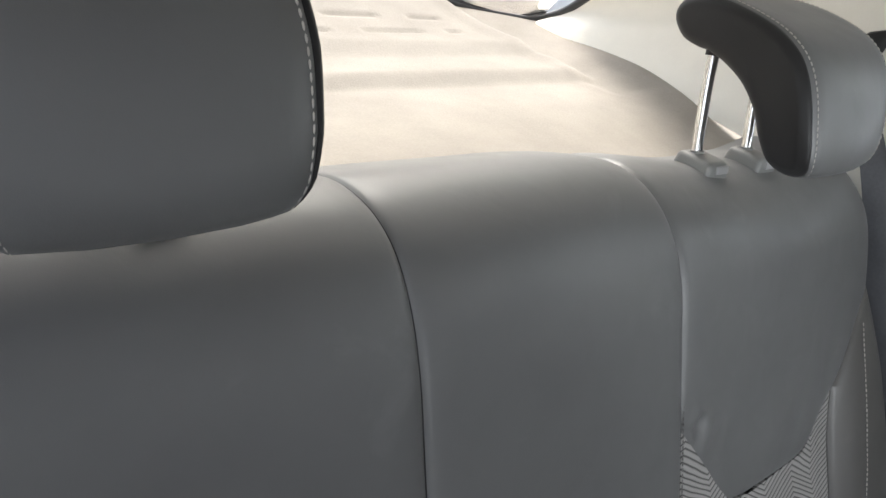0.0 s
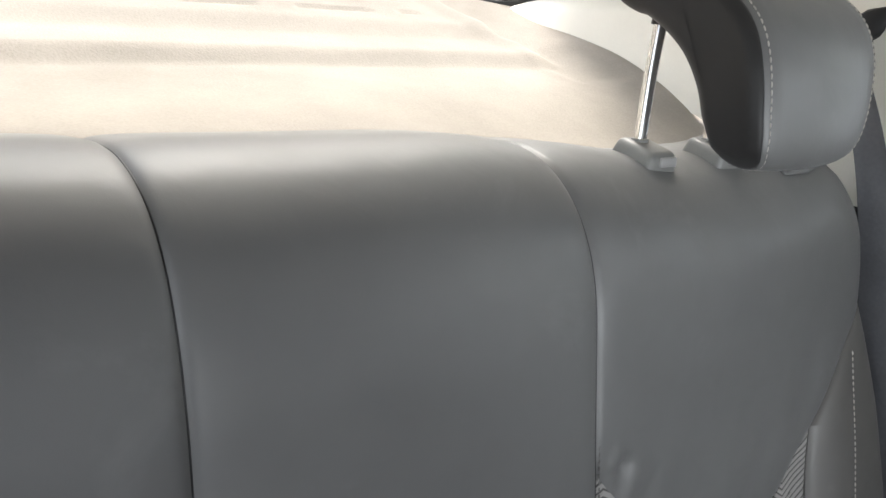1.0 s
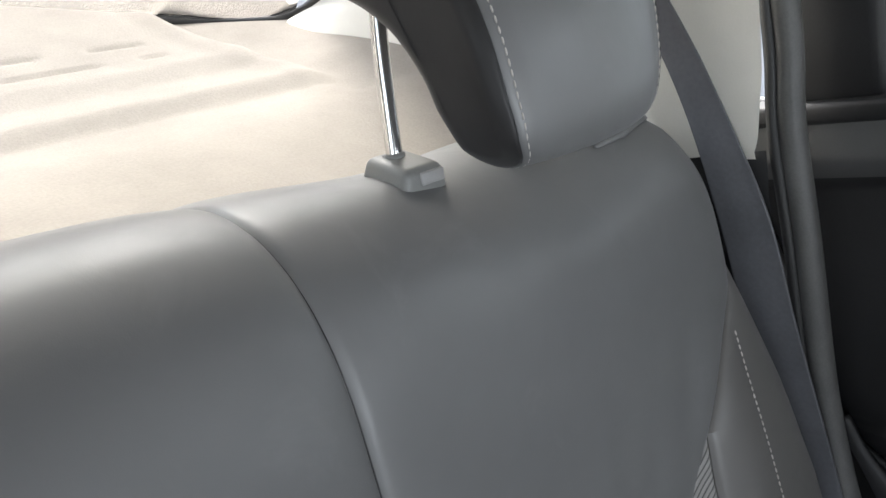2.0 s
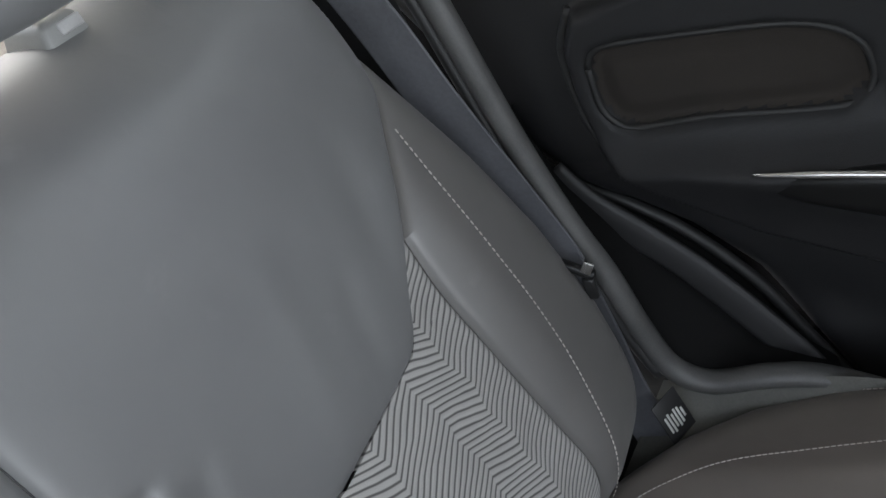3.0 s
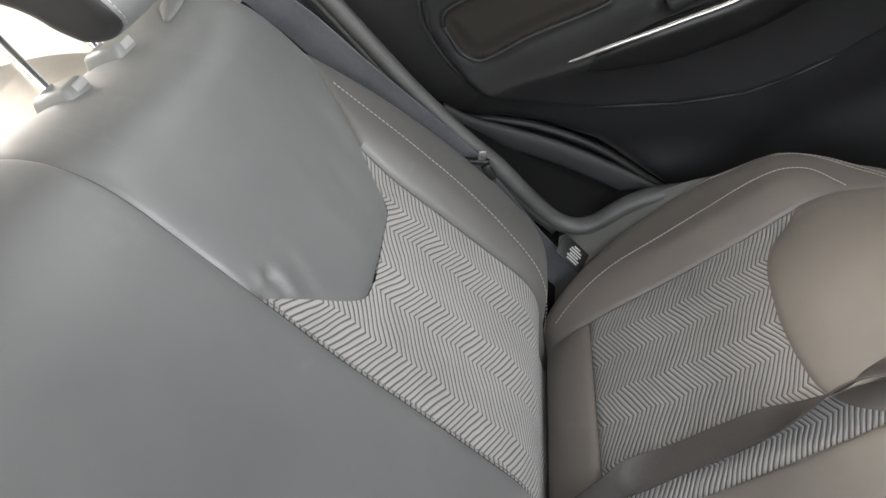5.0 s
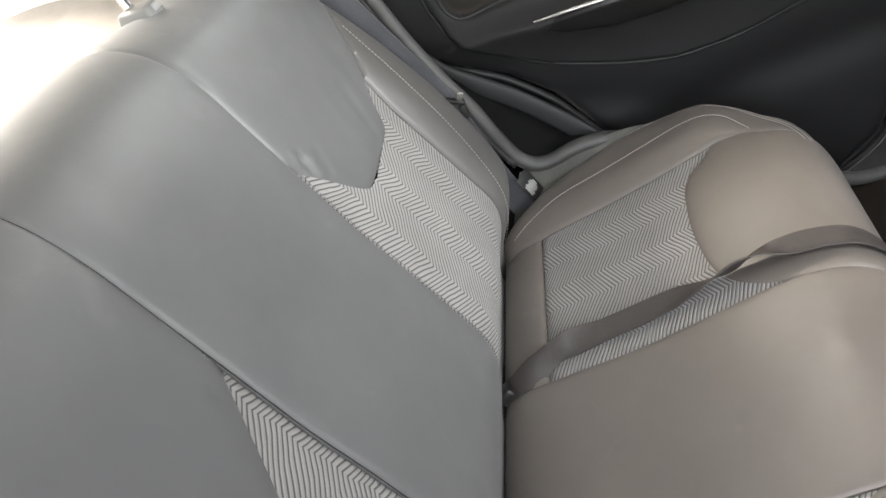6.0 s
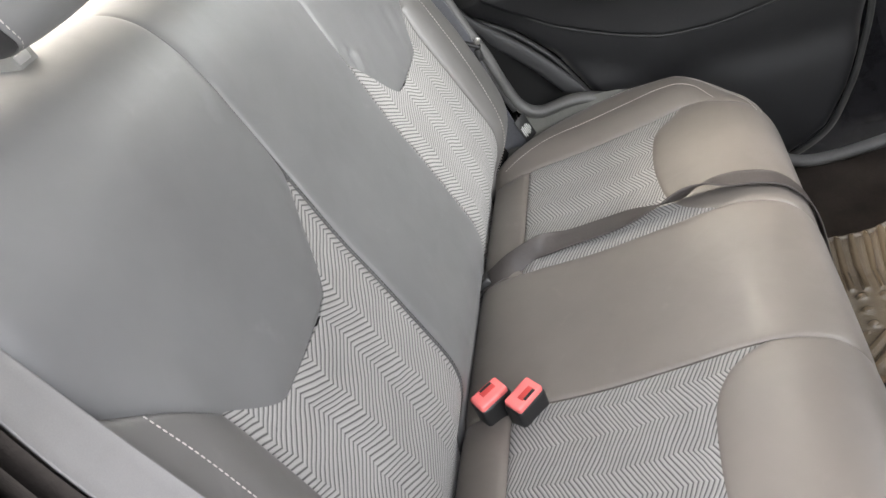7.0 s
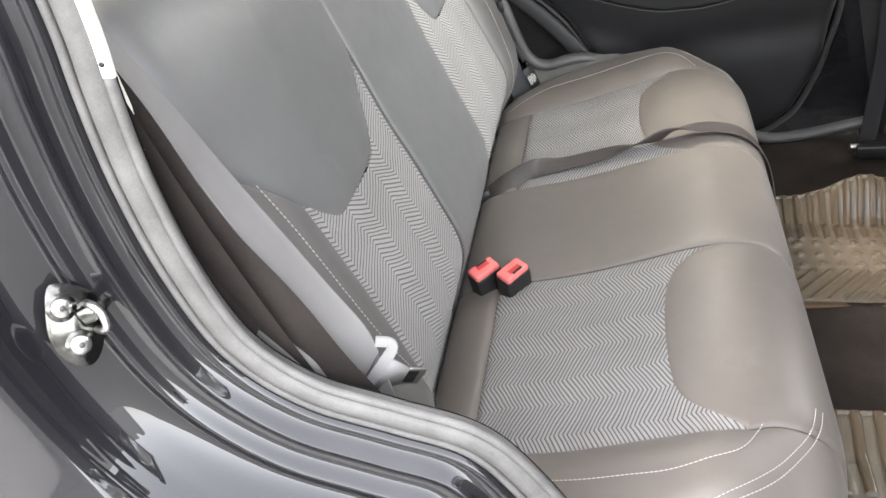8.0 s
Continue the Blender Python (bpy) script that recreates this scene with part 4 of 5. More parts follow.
WIN_SIDE = [(0.20, 1.13, 1.452), (0.36, 1.11, 1.426), (0.48, 1.08, 1.398), (0.558, 1.05, 1.378), (0.608, 1.01, 1.366), (0.638, 0.967, 1.361), (0.654, 0.92, 1.372), (0.652, 0.87, 1.395), (0.63, 0.80, 1.43), (0.595, 0.69, 1.48), (0.55, 0.58, 1.525), (0.45, 0.53, 1.55), (0.2, 0.50, 1.562)]
ROOF_EDGE = [(0.585, 0.56, 1.53), (0.58, 0.33, 1.535), (0.575, 0.0, 1.475), (0.565, -0.5, 1.345), (0.54, -0.95, 1.19), (0.50, -1.30, 1.06)]
for side, tag in ((1, "far"), (-1, "near")):
    f = lambda pts: [(side * x, y, z) for x, y, z in pts]
    # cream pillar trim, from the window's side to the door opening
    a = [(0.604, 0.48, 1.142 if side > 0 else 1.17), (0.607, 0.53, 1.20), (0.608, 0.65, 1.248), (0.609, 0.75, 1.285), (0.610, 0.86, 1.327), (0.622, 0.955, 1.352), (0.65, 0.92, 1.370), (0.65, 0.88, 1.395), (0.63, 0.80, 1.432), (0.595, 0.69, 1.482), (0.55, 0.58, 1.527)]
    b = [(0.633, 0.342, 1.142 if side > 0 else 1.12), (0.632, 0.342, 1.15), (0.632, 0.338, 1.16), (0.632, 0.333, 1.19), (0.632, 0.328, 1.22), (0.631, 0.325, 1.26), (0.628, 0.322, 1.30), (0.622, 0.32, 1.36), (0.612, 0.32, 1.42), (0.598, 0.32, 1.48), (0.582, 0.33, 1.535)]
    trim = alone("pillar_trim_" + tag, loft("pillar_trim", f(a), f(b), CREAM, 60, 24, (side * 0.014, 0, 0.0)), "cream plastic rear pillar trim beside the backrest", "pillar trim", kind="structure")
    # black lower pillar trim beside the backrest
    a = [(0.640, 0.335, 1.148 if side > 0 else 1.20), (0.636, 0.335, 1.05), (0.634, 0.325, 0.90), (0.632, 0.312, 0.78), (0.630, 0.305, 0.66), (0.625, 0.30, 0.50)]
    b = [(0.604, 0.47, 1.148 if side > 0 else 1.20), (0.600, 0.48, 1.05), (0.60, 0.48, 0.90), (0.60, 0.48, 0.78), (0.60, 0.48, 0.66), (0.60, 0.48, 0.50)]
    alone("side_trim_" + tag, loft("side_trim", f(a), f(b), BLACK_TRIM if side > 0 else ARCH_BROWN, 40, 10), "dark lower side trim beside the backrest", "side trim", kind="structure")
    slot = thing("belt_slot", "black plastic belt slot bezel in the pillar trim", "belt slot", "belt slots", at=(side * 0.607, 0.42, 1.335))
    part("bezel", sweep("bezel", f([(0.600, 0.375, 1.352), (0.603, 0.40, 1.335), (0.603, 0.43, 1.322), (0.600, 0.462, 1.318)]), [(0.016, 0.0), (0.011, 0.009), (-0.011, 0.009), (-0.016, 0.0), (0, -0.012)], BLACK_TRIM, 20, up=(-side, 0, 0.1),
                          scales=([0, 0.2, 0.8, 1], [0.35, 1, 1, 0.35])), slot, "black bezel")

roof = alone("ceiling", loft("headliner", [(0.585, y, z) for _, y, z in ROOF_EDGE], [(-0.585, y, z) for _, y, z in ROOF_EDGE], HEADLINER, 50, 40, (0, 0, 0.045)),
             "pale cloth car headliner", "ceiling", kind="structure")
roof_line = [(0.64, 0.58, 1.55), (0.635, 0.33, 1.56), (0.63, 0.0, 1.51), (0.62, -0.5, 1.385), (0.59, -1.0, 1.215), (0.55, -1.36, 1.08)]
alone("roof_skin", loft("roof_skin", roof_line, [(-x, y, z) for x, y, z in roof_line], PAINT, 40, 30, (0, 0, 0.05)), "black painted car roof", "roof", kind="structure")

# rear window
window = thing("rear_window", "curved rear window with a black ceramic border and rubber seal", "window", kind="structure", at=(0, 0.9, 1.4))
full = WIN_SIDE + [(-x, y, z) for x, y, z in WIN_SIDE[::-1]]
part("window_seal", sweep("window_seal", [(0, 1.14, 1.465)] + WIN_SIDE + [(0, 0.495, 1.565)], circle(0.0075, 10), RUBBER_DARK, 90, up=(0, 0.8, 0.6)), window, "black rubber window seal")
part("window_seal", sweep("window_seal", [(0, 1.14, 1.465)] + [(-x, y, z) for x, y, z in WIN_SIDE] + [(0, 0.495, 1.565)], circle(0.0075, 10), RUBBER_DARK, 90, up=(0, 0.8, 0.6)), window, "black rubber window seal")
low = [(-0.645, 0.955, 1.363), (-0.52, 1.068, 1.388), (-0.26, 1.125, 1.443), (0, 1.14, 1.465), (0.26, 1.125, 1.443), (0.52, 1.068, 1.388), (0.645, 0.955, 1.363)]
high = [(-0.55, 0.58, 1.525), (-0.3, 0.51, 1.557), (-0.15, 0.498, 1.563), (0, 0.495, 1.565), (0.15, 0.498, 1.563), (0.3, 0.51, 1.557), (0.55, 0.58, 1.525)]
pane = part("glass", loft("rear_glass", low, high, GLASS, 40, 20, (0, 0.012, 0.016)), window, "clear curved glass")
pane.visible_shadow = False
inset = lambda pts, dy, dz: [(x * 1.02, y + dy, z + dz) for x, y, z in pts]
part("ceramic_border", loft("ceramic_border", inset(low, 0.025, -0.02), inset(low, 0.004, 0.006), RUBBER_DARK, 40, 4), window, "black ceramic border")

# ---- far door ----
BLOCK = [(0.238, 1.0), (0.262, 0.965), (0.271, 0.91), (0.269, 0.862), (0.256, 0.832), (0.226, 0.796), (0.155, 0.722), (0.05, 0.650), (-0.03, 0.609), (-0.09, 0.594), (-0.16, 0.584), (-0.45, 0.58), (-0.45, 0.99), (0.10, 1.01)]
INSERT = [(0.238, 0.945), (0.243, 0.905), (0.236, 0.884), (0.218, 0.872), (0.15, 0.862), (0.045, 0.838), (0.018, 0.852), (0.016, 0.885), (0.035, 0.91), (0.08, 0.93), (0.20, 0.958), (0.228, 0.958)]
GAP = [(0.45, 1.2), (0.41, 1.10), (0.37, 0.98), (0.352, 0.87), (0.328, 0.825), (0.274, 0.775), (0.230, 0.726), (0.185, 0.650), (0.160, 0.58), (0.140, 0.523), (0.105, 0.43), (0.05, 0.33), (-0.02, 0.26), (-0.10, 0.225), (-0.181, 0.228), (-0.267, 0.262), (-0.328, 0.335), (-0.365, 0.40), (-0.412, 0.51), (-0.43, 0.65), (-0.435, 1.2)]
ARM = [(0.262, 0.838), (0.19, 0.826), (0.117, 0.806), (0.0, 0.783), (-0.11, 0.755), (-0.25, 0.735), (-0.45, 0.725)]


def door_depth(Y, Z):
    """How far the door card stands from the middle of the car."""
    X = np.full(Y.shape, 0.735)
    blk = seg_dist(Y, Z, BLOCK + BLOCK[:1]) * np.where(inside(Y, Z, BLOCK), 1, -1)
    X -= 0.026 * step((blk + 0.002) / 0.014)
    d = seg_dist(Y, Z, ARM)
    grow = np.interp(Y, [-0.45, -0.05, 0.12, 0.27], [1.0, 1.0, 0.92, 0.42])
    above = Z > np.interp(-Y, [-p[0] for p in ARM], [p[1] for p in ARM])
    X -= 0.045 * grow * np.exp(-((d / np.where(above, 0.024, 0.05)) ** 1.45))
    ins = seg_dist(Y, Z, INSERT + INSERT[:1]) * np.where(inside(Y, Z, INSERT), 1, -1)
    X += 0.012 * step((ins + 0.006) / 0.012) - 0.006 * step((ins - 0.006) / 0.02)
    X -= 0.03 * step((Z - 1.085) / 0.04)
    cup = np.exp(-(((Y + 0.06) / 0.05) ** 2 + ((Z - 0.80) / 0.012) ** 2) ** 2)
    X += 0.03 * cup
    X += 0.012 * np.exp(-((seg_dist(Y, Z, [(0.29, 0.72), (0.0, 0.52), (-0.4, 0.46)]) / 0.05) ** 2))
    return X


HANDLE = [(0.018, -0.016), (0.020, 0.004), (0.012, 0.013), (0.0, 0.012), (-0.022, 0.006), (-0.034, 0.003), (-0.038, -0.003), (-0.034, -0.016)]


def far_door():
    door = thing("door_far", "closed black rear door card with armrest and cloth insert", "car door", kind="structure", at=(0.74, 0.0, 0.2))
    ys, zs = np.arange(-0.436, 0.46, 0.004), np.arange(0.22, 1.164, 0.004)
    Y, Z = np.meshgrid(ys, zs)
    X = door_depth(Y, Z)
    ok = inside(Y, Z, GAP)
    dgap = seg_dist(Y, Z, GAP)
    X += 0.03 * np.exp(-dgap / 0.008)
    ins = inside(Y, Z, INSERT)
    verts = np.stack([X, Y, Z], -1).reshape(-1, 3)
    nx = len(ys)
    card, cloth, pad = [], [], []
    okf, insf = ok.ravel(), ins.ravel()
    for fc in grid_faces(len(zs), nx):
        if all(okf[i] for i in fc):
            (cloth if all(insf[i] for i in fc) else pad if verts[fc[0]][2] > 1.098 else card).append(fc[::-1])

    def only(faces):
        used = sorted({i for f in faces for i in f})
        back = {o: n for n, o in enumerate(used)}
        return verts[used], [tuple(back[i] for i in f) for f in faces]

    v, f = only(card)
    part("door_card", smooth_mesh("door_card", v, f, BLACK_TRIM), door, "black grained plastic door card")
    # same plastic as the card, coloured lighter for the light falling on it
    v, f = only(pad)
    part("lit_upper_edge", smooth_mesh("lit_upper_edge", v, f, LIT_TRIM), door, "upper door edge, its black plastic lightened for the light it catches")
    v, f = only(cloth)
    part("cloth_insert", smooth_mesh("door_insert", v, f, BLACK_SOFT), door, "dark brown cloth insert")
    part("insert_rim", sweep("insert_rim", [(0.7125, y, z) for y, z in INSERT + INSERT[:1]], circle(0.0036, 8), RUBBER_DARK, 90, up=(1, 0, 0)), door)
    # black strip that stands in for the shadow along the block's edge
    part("panel_gap_shade", sweep("panel_gap_shade", [(0.7315, y, z) for y, z in BLOCK[:12]], circle(0.0042, 8), RUBBER_DARK, 120, up=(1, 0, 0)), door, "black strip for the shadow line round the raised block")
    # grab handle with its chrome strip
    hp = [(0.668, 0.124, 0.818), (0.662, 0.06, 0.804), (0.657, -0.02, 0.784), (0.655, -0.11, 0.764), (0.660, -0.22, 0.762), (0.672, -0.33, 0.78)]
    grip = part("grab_handle", sweep("grab_handle", [(x + 0.008, y, z - 0.016) for x, y, z in hp], HANDLE, GLOSS_BLACK, 50, up=(-1, 0, 0),
                                     scales=([0, 0.08, 0.25, 1], [0.15, 0.55, 1, 1])), door, "glossy black plastic grab handle")
    part("chrome_strip", sweep("chrome_strip", hp, [(0.0036, -0.001), (0.0028, 0.0014), (-0.0028, 0.0014), (-0.0036, -0.001)], SATIN, 60, up=(-0.9, 0, 0.5), scales=([0, 0.1, 1], [0.4, 1, 1])), grip, "thin satin metal strip")
    # solid black block standing in for shade inside the recess
    part("recess_shade", box_mesh("recess_shade", (0.03, 0.12, 0.022), pose(0.694, -0.075, 0.789, 9, 0, 0), RUBBER_DARK, 0.008), door, "black block in place of the shade in the handle recess")
    part("door_seal", sweep("door_seal", [(0.742, y, z) for y, z in GAP], circle(0.007, 8), RUBBER_DARK, 160, up=(1, 0, 0)), door, "black rubber door seal")
    # window frame, glass and the skin behind the card
    part("window_ledge", box_mesh("window_ledge", (0.05, 0.87, 0.02), pose(0.718, 0.01, 1.167), BLACK_TRIM, 0.006), door, "black window ledge")
    part("sash", box_mesh("sash", (0.05, 0.075, 0.40), pose(0.705, 0.285, 1.36, 4, -10, 0), BLACK_TRIM, 0.008), door, "black window sash")
    part("sash", box_mesh("sash", (0.05, 0.06, 0.30), pose(0.710, -0.42, 1.29, 0, -10, 0), BLACK_TRIM, 0.008), door, "black window sash")
    part("sash", box_mesh("sash", (0.06, 0.80, 0.05), pose(0.665, -0.07, 1.49, 12, 0, 0), BLACK_TRIM, 0.008), door, "black window sash")
    g = part("glass", box_mesh("door_glass", (0.004, 0.66, 0.46), pose(0.709, -0.07, 1.36, 0, -9, 0), GLASS, 0), door, "clear door glass")
    g.visible_shadow = False
    part("outer_skin", box_mesh("outer_skin", (0.02, 0.98, 0.95), pose(0.79, 0.02, 0.605), PAINT, 0.005), door, "black painted outer skin")
    return door


far_door()

FAR_SEAL = [(0.648, 0.322, 1.48), (0.652, 0.315, 1.36), (0.653, 0.312, 1.24), (0.653, 0.316, 1.167), (0.653, 0.312, 1.06), (0.653, 0.309, 0.92), (0.652, 0.300, 0.825), (0.651, 0.288, 0.754), (0.651, 0.283, 0.68), (0.651, 0.272, 0.622), (0.652, 0.24, 0.593),
            (0.657, 0.18, 0.588), (0.664, 0.13, 0.570), (0.668, 0.06, 0.52), (0.668, -0.05, 0.42), (0.67, -0.10, 0.36), (0.67, -0.2, 0.25), (0.67, -0.43, 0.23)]
seal = thing("door_seal", "grey rubber weather seal along the closed door's opening", "weather seal", "weather seals", at=(0.65, 0.3, 0.6))
part("bulb", sweep("bulb", FAR_SEAL, circle(0.0125, 12, 1.15), RUBBER_MID, 150, up=(-1, 0, 0)), seal, "grey rubber bulb")
part("lip", sweep("lip", [(x - 0.010, y + 0.012, z) for x, y, z in FAR_SEAL[:10]] , circle(0.006, 8), RUBBER_DARK, 100, up=(-1, 0, 0)), seal, "dark rubber lip")
# the dark wheel-arch face of the body between that seal and the door
arch_in = [(0.662, 0.322, 0.95), (0.662, 0.312, 0.88), (0.662, 0.300, 0.80), (0.660, 0.292, 0.72), (0.660, 0.285, 0.65), (0.662, 0.25, 0.605), (0.665, 0.18, 0.595), (0.670, 0.12, 0.57)]
arch_out = [(0.742, 0.345, 0.93), (0.742, 0.345, 0.875), (0.742, 0.330, 0.828), (0.742, 0.276, 0.778), (0.742, 0.232, 0.728), (0.742, 0.187, 0.652), (0.742, 0.162, 0.582), (0.742, 0.142, 0.525)]
alone("wheel_arch_far", loft("wheel_arch", arch_in, arch_out, MATTE_BLACK, 50, 14, (0.02, 0.0, -0.01)), "dark wheel arch face inside the door opening", "wheel arch", kind="structure")
alone("arch_rib_far", sweep("arch_rib", [(0.722, 0.332, 0.845), (0.720, 0.312, 0.803), (0.716, 0.272, 0.752), (0.712, 0.232, 0.698), (0.706, 0.194, 0.635), (0.702, 0.160, 0.565), (0.702, 0.145, 0.52)], [(0.019, -0.004), (0.018, 0.0), (0.012, 0.003), (-0.010, 0.004), (-0.017, 0.001), (-0.019, -0.006)], RIB_GREY, 60, up=(-1, 0, 0)),
      "dark grey raised rib along the wheel arch", "trim", kind="structure")
alone("arch_carpet_far", loft("arch_carpet", [(0.655, 0.29, 0.60), (0.655, 0.20, 0.588), (0.655, 0.08, 0.57), (0.655, -0.05, 0.50)], [(0.575, 0.36, 0.52), (0.60, 0.22, 0.50), (0.61, 0.08, 0.48), (0.60, -0.05, 0.40)], ARCH_CARPET, 30, 8),
      "grey felt over the wheel arch beside the cushion", "carpet", kind="structure")

# ---- near door opening: open, with the painted body round it ----
APERTURE = [(-0.640, 0.318, 1.50), (-0.646, 0.310, 1.40), (-0.648, 0.316, 1.30), (-0.649, 0.328, 1.235), (-0.649, 0.345, 1.178), (-0.649, 0.363, 1.10), (-0.649, 0.373, 1.005), (-0.649, 0.365, 0.91), (-0.650, 0.320, 0.838), (-0.652, 0.250, 0.790),
            (-0.656, 0.175, 0.740), (-0.660, 0.138, 0.665), (-0.664, 0.112, 0.56), (-0.667, 0.085, 0.42), (-0.668, 0.02, 0.30), (-0.668, -0.12, 0.235), (-0.668, -0.42, 0.225)]
near_seal = thing("door_seal", "worn grey rubber weather seal round the open door's opening", "weather seal", "weather seals", at=(-0.65, 0.3, 0.6))
part("bulb", sweep("bulb", APERTURE, circle(0.0140, 14, 1.1), RUBBER, 200, up=(-1, 0, 0)), near_seal, "worn grey rubber bulb")
# the groove is a black tube that puts the lips' shadow line into colour
for off, r, dx, mat, name in ((0.0135, 0.0035, -0.001, RUBBER_DARK, "groove"), (0.019, 0.0048, -0.005, RUBBER, "lip"), (-0.0145, 0.0052, -0.006, RUBBER, "lip")):
    pts = spline(APERTURE, 60)
    tg = np.gradient(pts, axis=0)
    tg /= np.linalg.norm(tg, axis=1)[:, None]
    sd = np.cross(tg, (-1, 0, 0))
    sd = np.where(((sd[:, 1] > 0) | (sd[:, 2] < 0))[:, None], sd, -sd)
    line = pts + sd * off + np.array((dx, 0, 0))
    if off < 0:
        # the inner lip starts below the end of the cream pillar trim
        trim_end, line = line[line[:, 2] > 1.185], line[line[:, 2] < 1.20]
    part(name, sweep(name, line, circle(r, 8), mat, 200, up=(-1, 0, 0)), near_seal, "grey rubber lip" if name == "lip" else "black rubber strip for the shade between the lips")

cream_end = thing("trim_pillar_end", "cream plastic end of the pillar trim tucked behind the weather seal", "trim", kind="structure", at=(-0.66, 0.31, 1.2))
part("cover", sweep("trim_pillar_end", trim_end, [(-0.0065, -0.003), (-0.0065, 0.001), (-0.0045, 0.003), (0.0045, 0.003), (0.0065, 0.001), (0.0065, -0.003)], CREAM, 60, up=(-1, 0, 0)), cream_end)
foot = trim_end[-1] + (trim_end[-2] - trim_end[-1]) * 0.4
part("screw", sweep("screw", [tuple(foot + np.array((-0.002, 0, 0))), tuple(foot + np.array((-0.0045, 0, 0)))], circle(0.0022, 10), BUCKLE_BLACK, 3, up=(0, 0, 1)), cream_end, "small black screw")

body_side = thing("body_side_near", "glossy black painted body side round the open rear door", "car body", kind="structure", at=(-0.7, 0.4, 0.6))
SECTION = [(-0.012, -0.010), (0.016, -0.006), (0.025, 0.003), (0.030, 0.010), (0.035, 0.011), (0.040, 0.004), (0.047, 0.004), (0.056, 0.011), (0.064, 0.016), (0.080, 0.020), (0.100, 0.028), (0.118, 0.040), (0.132, 0.056),
           (0.140, 0.068), (0.146, 0.086), (0.152, 0.106), (0.162, 0.116), (0.20, 0.124), (0.25, 0.128), (0.30, 0.130)]
pts = spline(APERTURE, 120)
tg = np.gradient(pts, axis=0)
tg /= np.linalg.norm(tg, axis=1)[:, None]
# even out the turn of the frame, so that the wide outer bands do not fold
for _ in range(36):
    tg[1:-1] = (tg[:-2] + 2 * tg[1:-1] + tg[2:]) / 4
tg /= np.linalg.norm(tg, axis=1)[:, None]
sec = spline([(a, b, 0) for a, b in SECTION], 260)[:, :2]
for a0, h, w in ((0.060, 0.007, 0.0048), (0.092, 0.010, 0.0080)):
    sec[:, 1] += h * np.exp(-(((sec[:, 0] - a0) / w) ** 2))
verts = []
for p, t in zip(pts, tg):
    s = np.cross(t, (-1, 0, 0))
    s = s if s[1] > 0 or s[2] < 0 else -s
    for a, b in sec:
        v = p + a * s + np.array((-b, 0, 0))
        # the outer skin leans in above the waist and flares out over the wheel
        v[0] += (0.55 * max(0.0, v[2] - 1.02) - 0.40 * 0.03 * math.log1p(math.exp((0.86 - v[2]) / 0.03))) * float(step((a - 0.10) / 0.12))
        verts.append(v)
part("painted_jamb", smooth_mesh("painted_jamb", verts, grid_faces(len(pts), len(sec)), PAINT), body_side, "glossy black painted door jamb")
part("quarter_panel", loft("quarter_panel", [(-0.79, 0.60, 1.25), (-0.80, 0.66, 1.0), (-0.80, 0.64, 0.75), (-0.80, 0.56, 0.50)], [(-0.72, 1.4, 1.22), (-0.78, 1.45, 1.0), (-0.79, 1.45, 0.75), (-0.78, 1.45, 0.5)], PAINT, 30, 12), body_side, "black painted rear quarter panel")

striker = thing("door_striker", "zinc plated door striker loop bolted to the black jamb", "door striker", at=(-0.69, 0.462, 1.01))
face = Vector((-0.62, -0.78, 0.10)).normalized()
upright = (Vector((0, -0.25, 1)) - face * Vector((0, -0.25, 1)).dot(face)).normalized()
M = Matrix((upright.cross(face), upright, face)).transposed().to_4x4()
M.translation = (-0.702, 0.470, 1.008)
bm = bmesh.new()
bmesh.ops.create_circle(bm, cap_ends=True, segments=28, radius=1.0)
for v in bm.verts:
    a = math.atan2(v.co.y, v.co.x)
    v.co.x, v.co.y = 0.024 * math.cos(a) * (1 + 0.18 * math.sin(2 * a + 0.4)), 0.042 * math.sin(a) * (1 + 0.07 * math.cos(3 * a))
ext = bmesh.ops.extrude_face_region(bm, geom=bm.faces[:])
bmesh.ops.translate(bm, vec=(0, 0, 0.005), verts=[e for e in ext["geom"] if isinstance(e, bmesh.types.BMVert)])
bmesh.ops.bevel(bm, geom=[e for e in bm.edges if abs(e.verts[0].co.z - e.verts[1].co.z) < 1e-5 and e.verts[0].co.z > 0.001], offset=0.0018, segments=2, affect="EDGES")
bmesh.ops.transform(bm, matrix=M, verts=bm.verts)
part("base_plate", bm_mesh("base_plate", bm, OILY, True), striker, "dark greasy base plate")
for v in (-0.019, 0.020):
    bolt = part("bolt", sweep("bolt", [tuple(M @ Vector((-0.005, v, 0.003))), tuple(M @ Vector((-0.005, v, 0.009))), tuple(M @ Vector((-0.005, v, 0.0105)))], circle(0.0098, 20), STEEL, 6, up=tuple(upright), scales=([0, 0.7, 1], [1, 1, 0.8])), striker, "round bolt head")
    part("washer", sweep("washer", [tuple(M @ Vector((-0.005, v, 0.0045))), tuple(M @ Vector((-0.005, v, 0.0062)))], circle(0.0135, 22), OILY, 3, up=tuple(upright)), bolt)
    part("drive_recess", sweep("drive_recess", [tuple(M @ Vector((-0.005, v, 0.0100))), tuple(M @ Vector((-0.005, v, 0.0109)))], circle(0.0032, 6), RUBBER_MID, 3, up=tuple(upright)), bolt)
part("loop", sweep("loop", [tuple(M @ Vector(q)) for q in ((0.014, -0.014, 0.0), (0.017, -0.014, 0.018), (0.020, -0.008, 0.028), (0.020, 0.006, 0.028), (0.017, 0.013, 0.018), (0.014, 0.014, 0.0))], circle(0.0040, 10), STEEL, 40, up=tuple(M.to_3x3() @ Vector((1, 0, 0.01)))), striker, "steel loop")
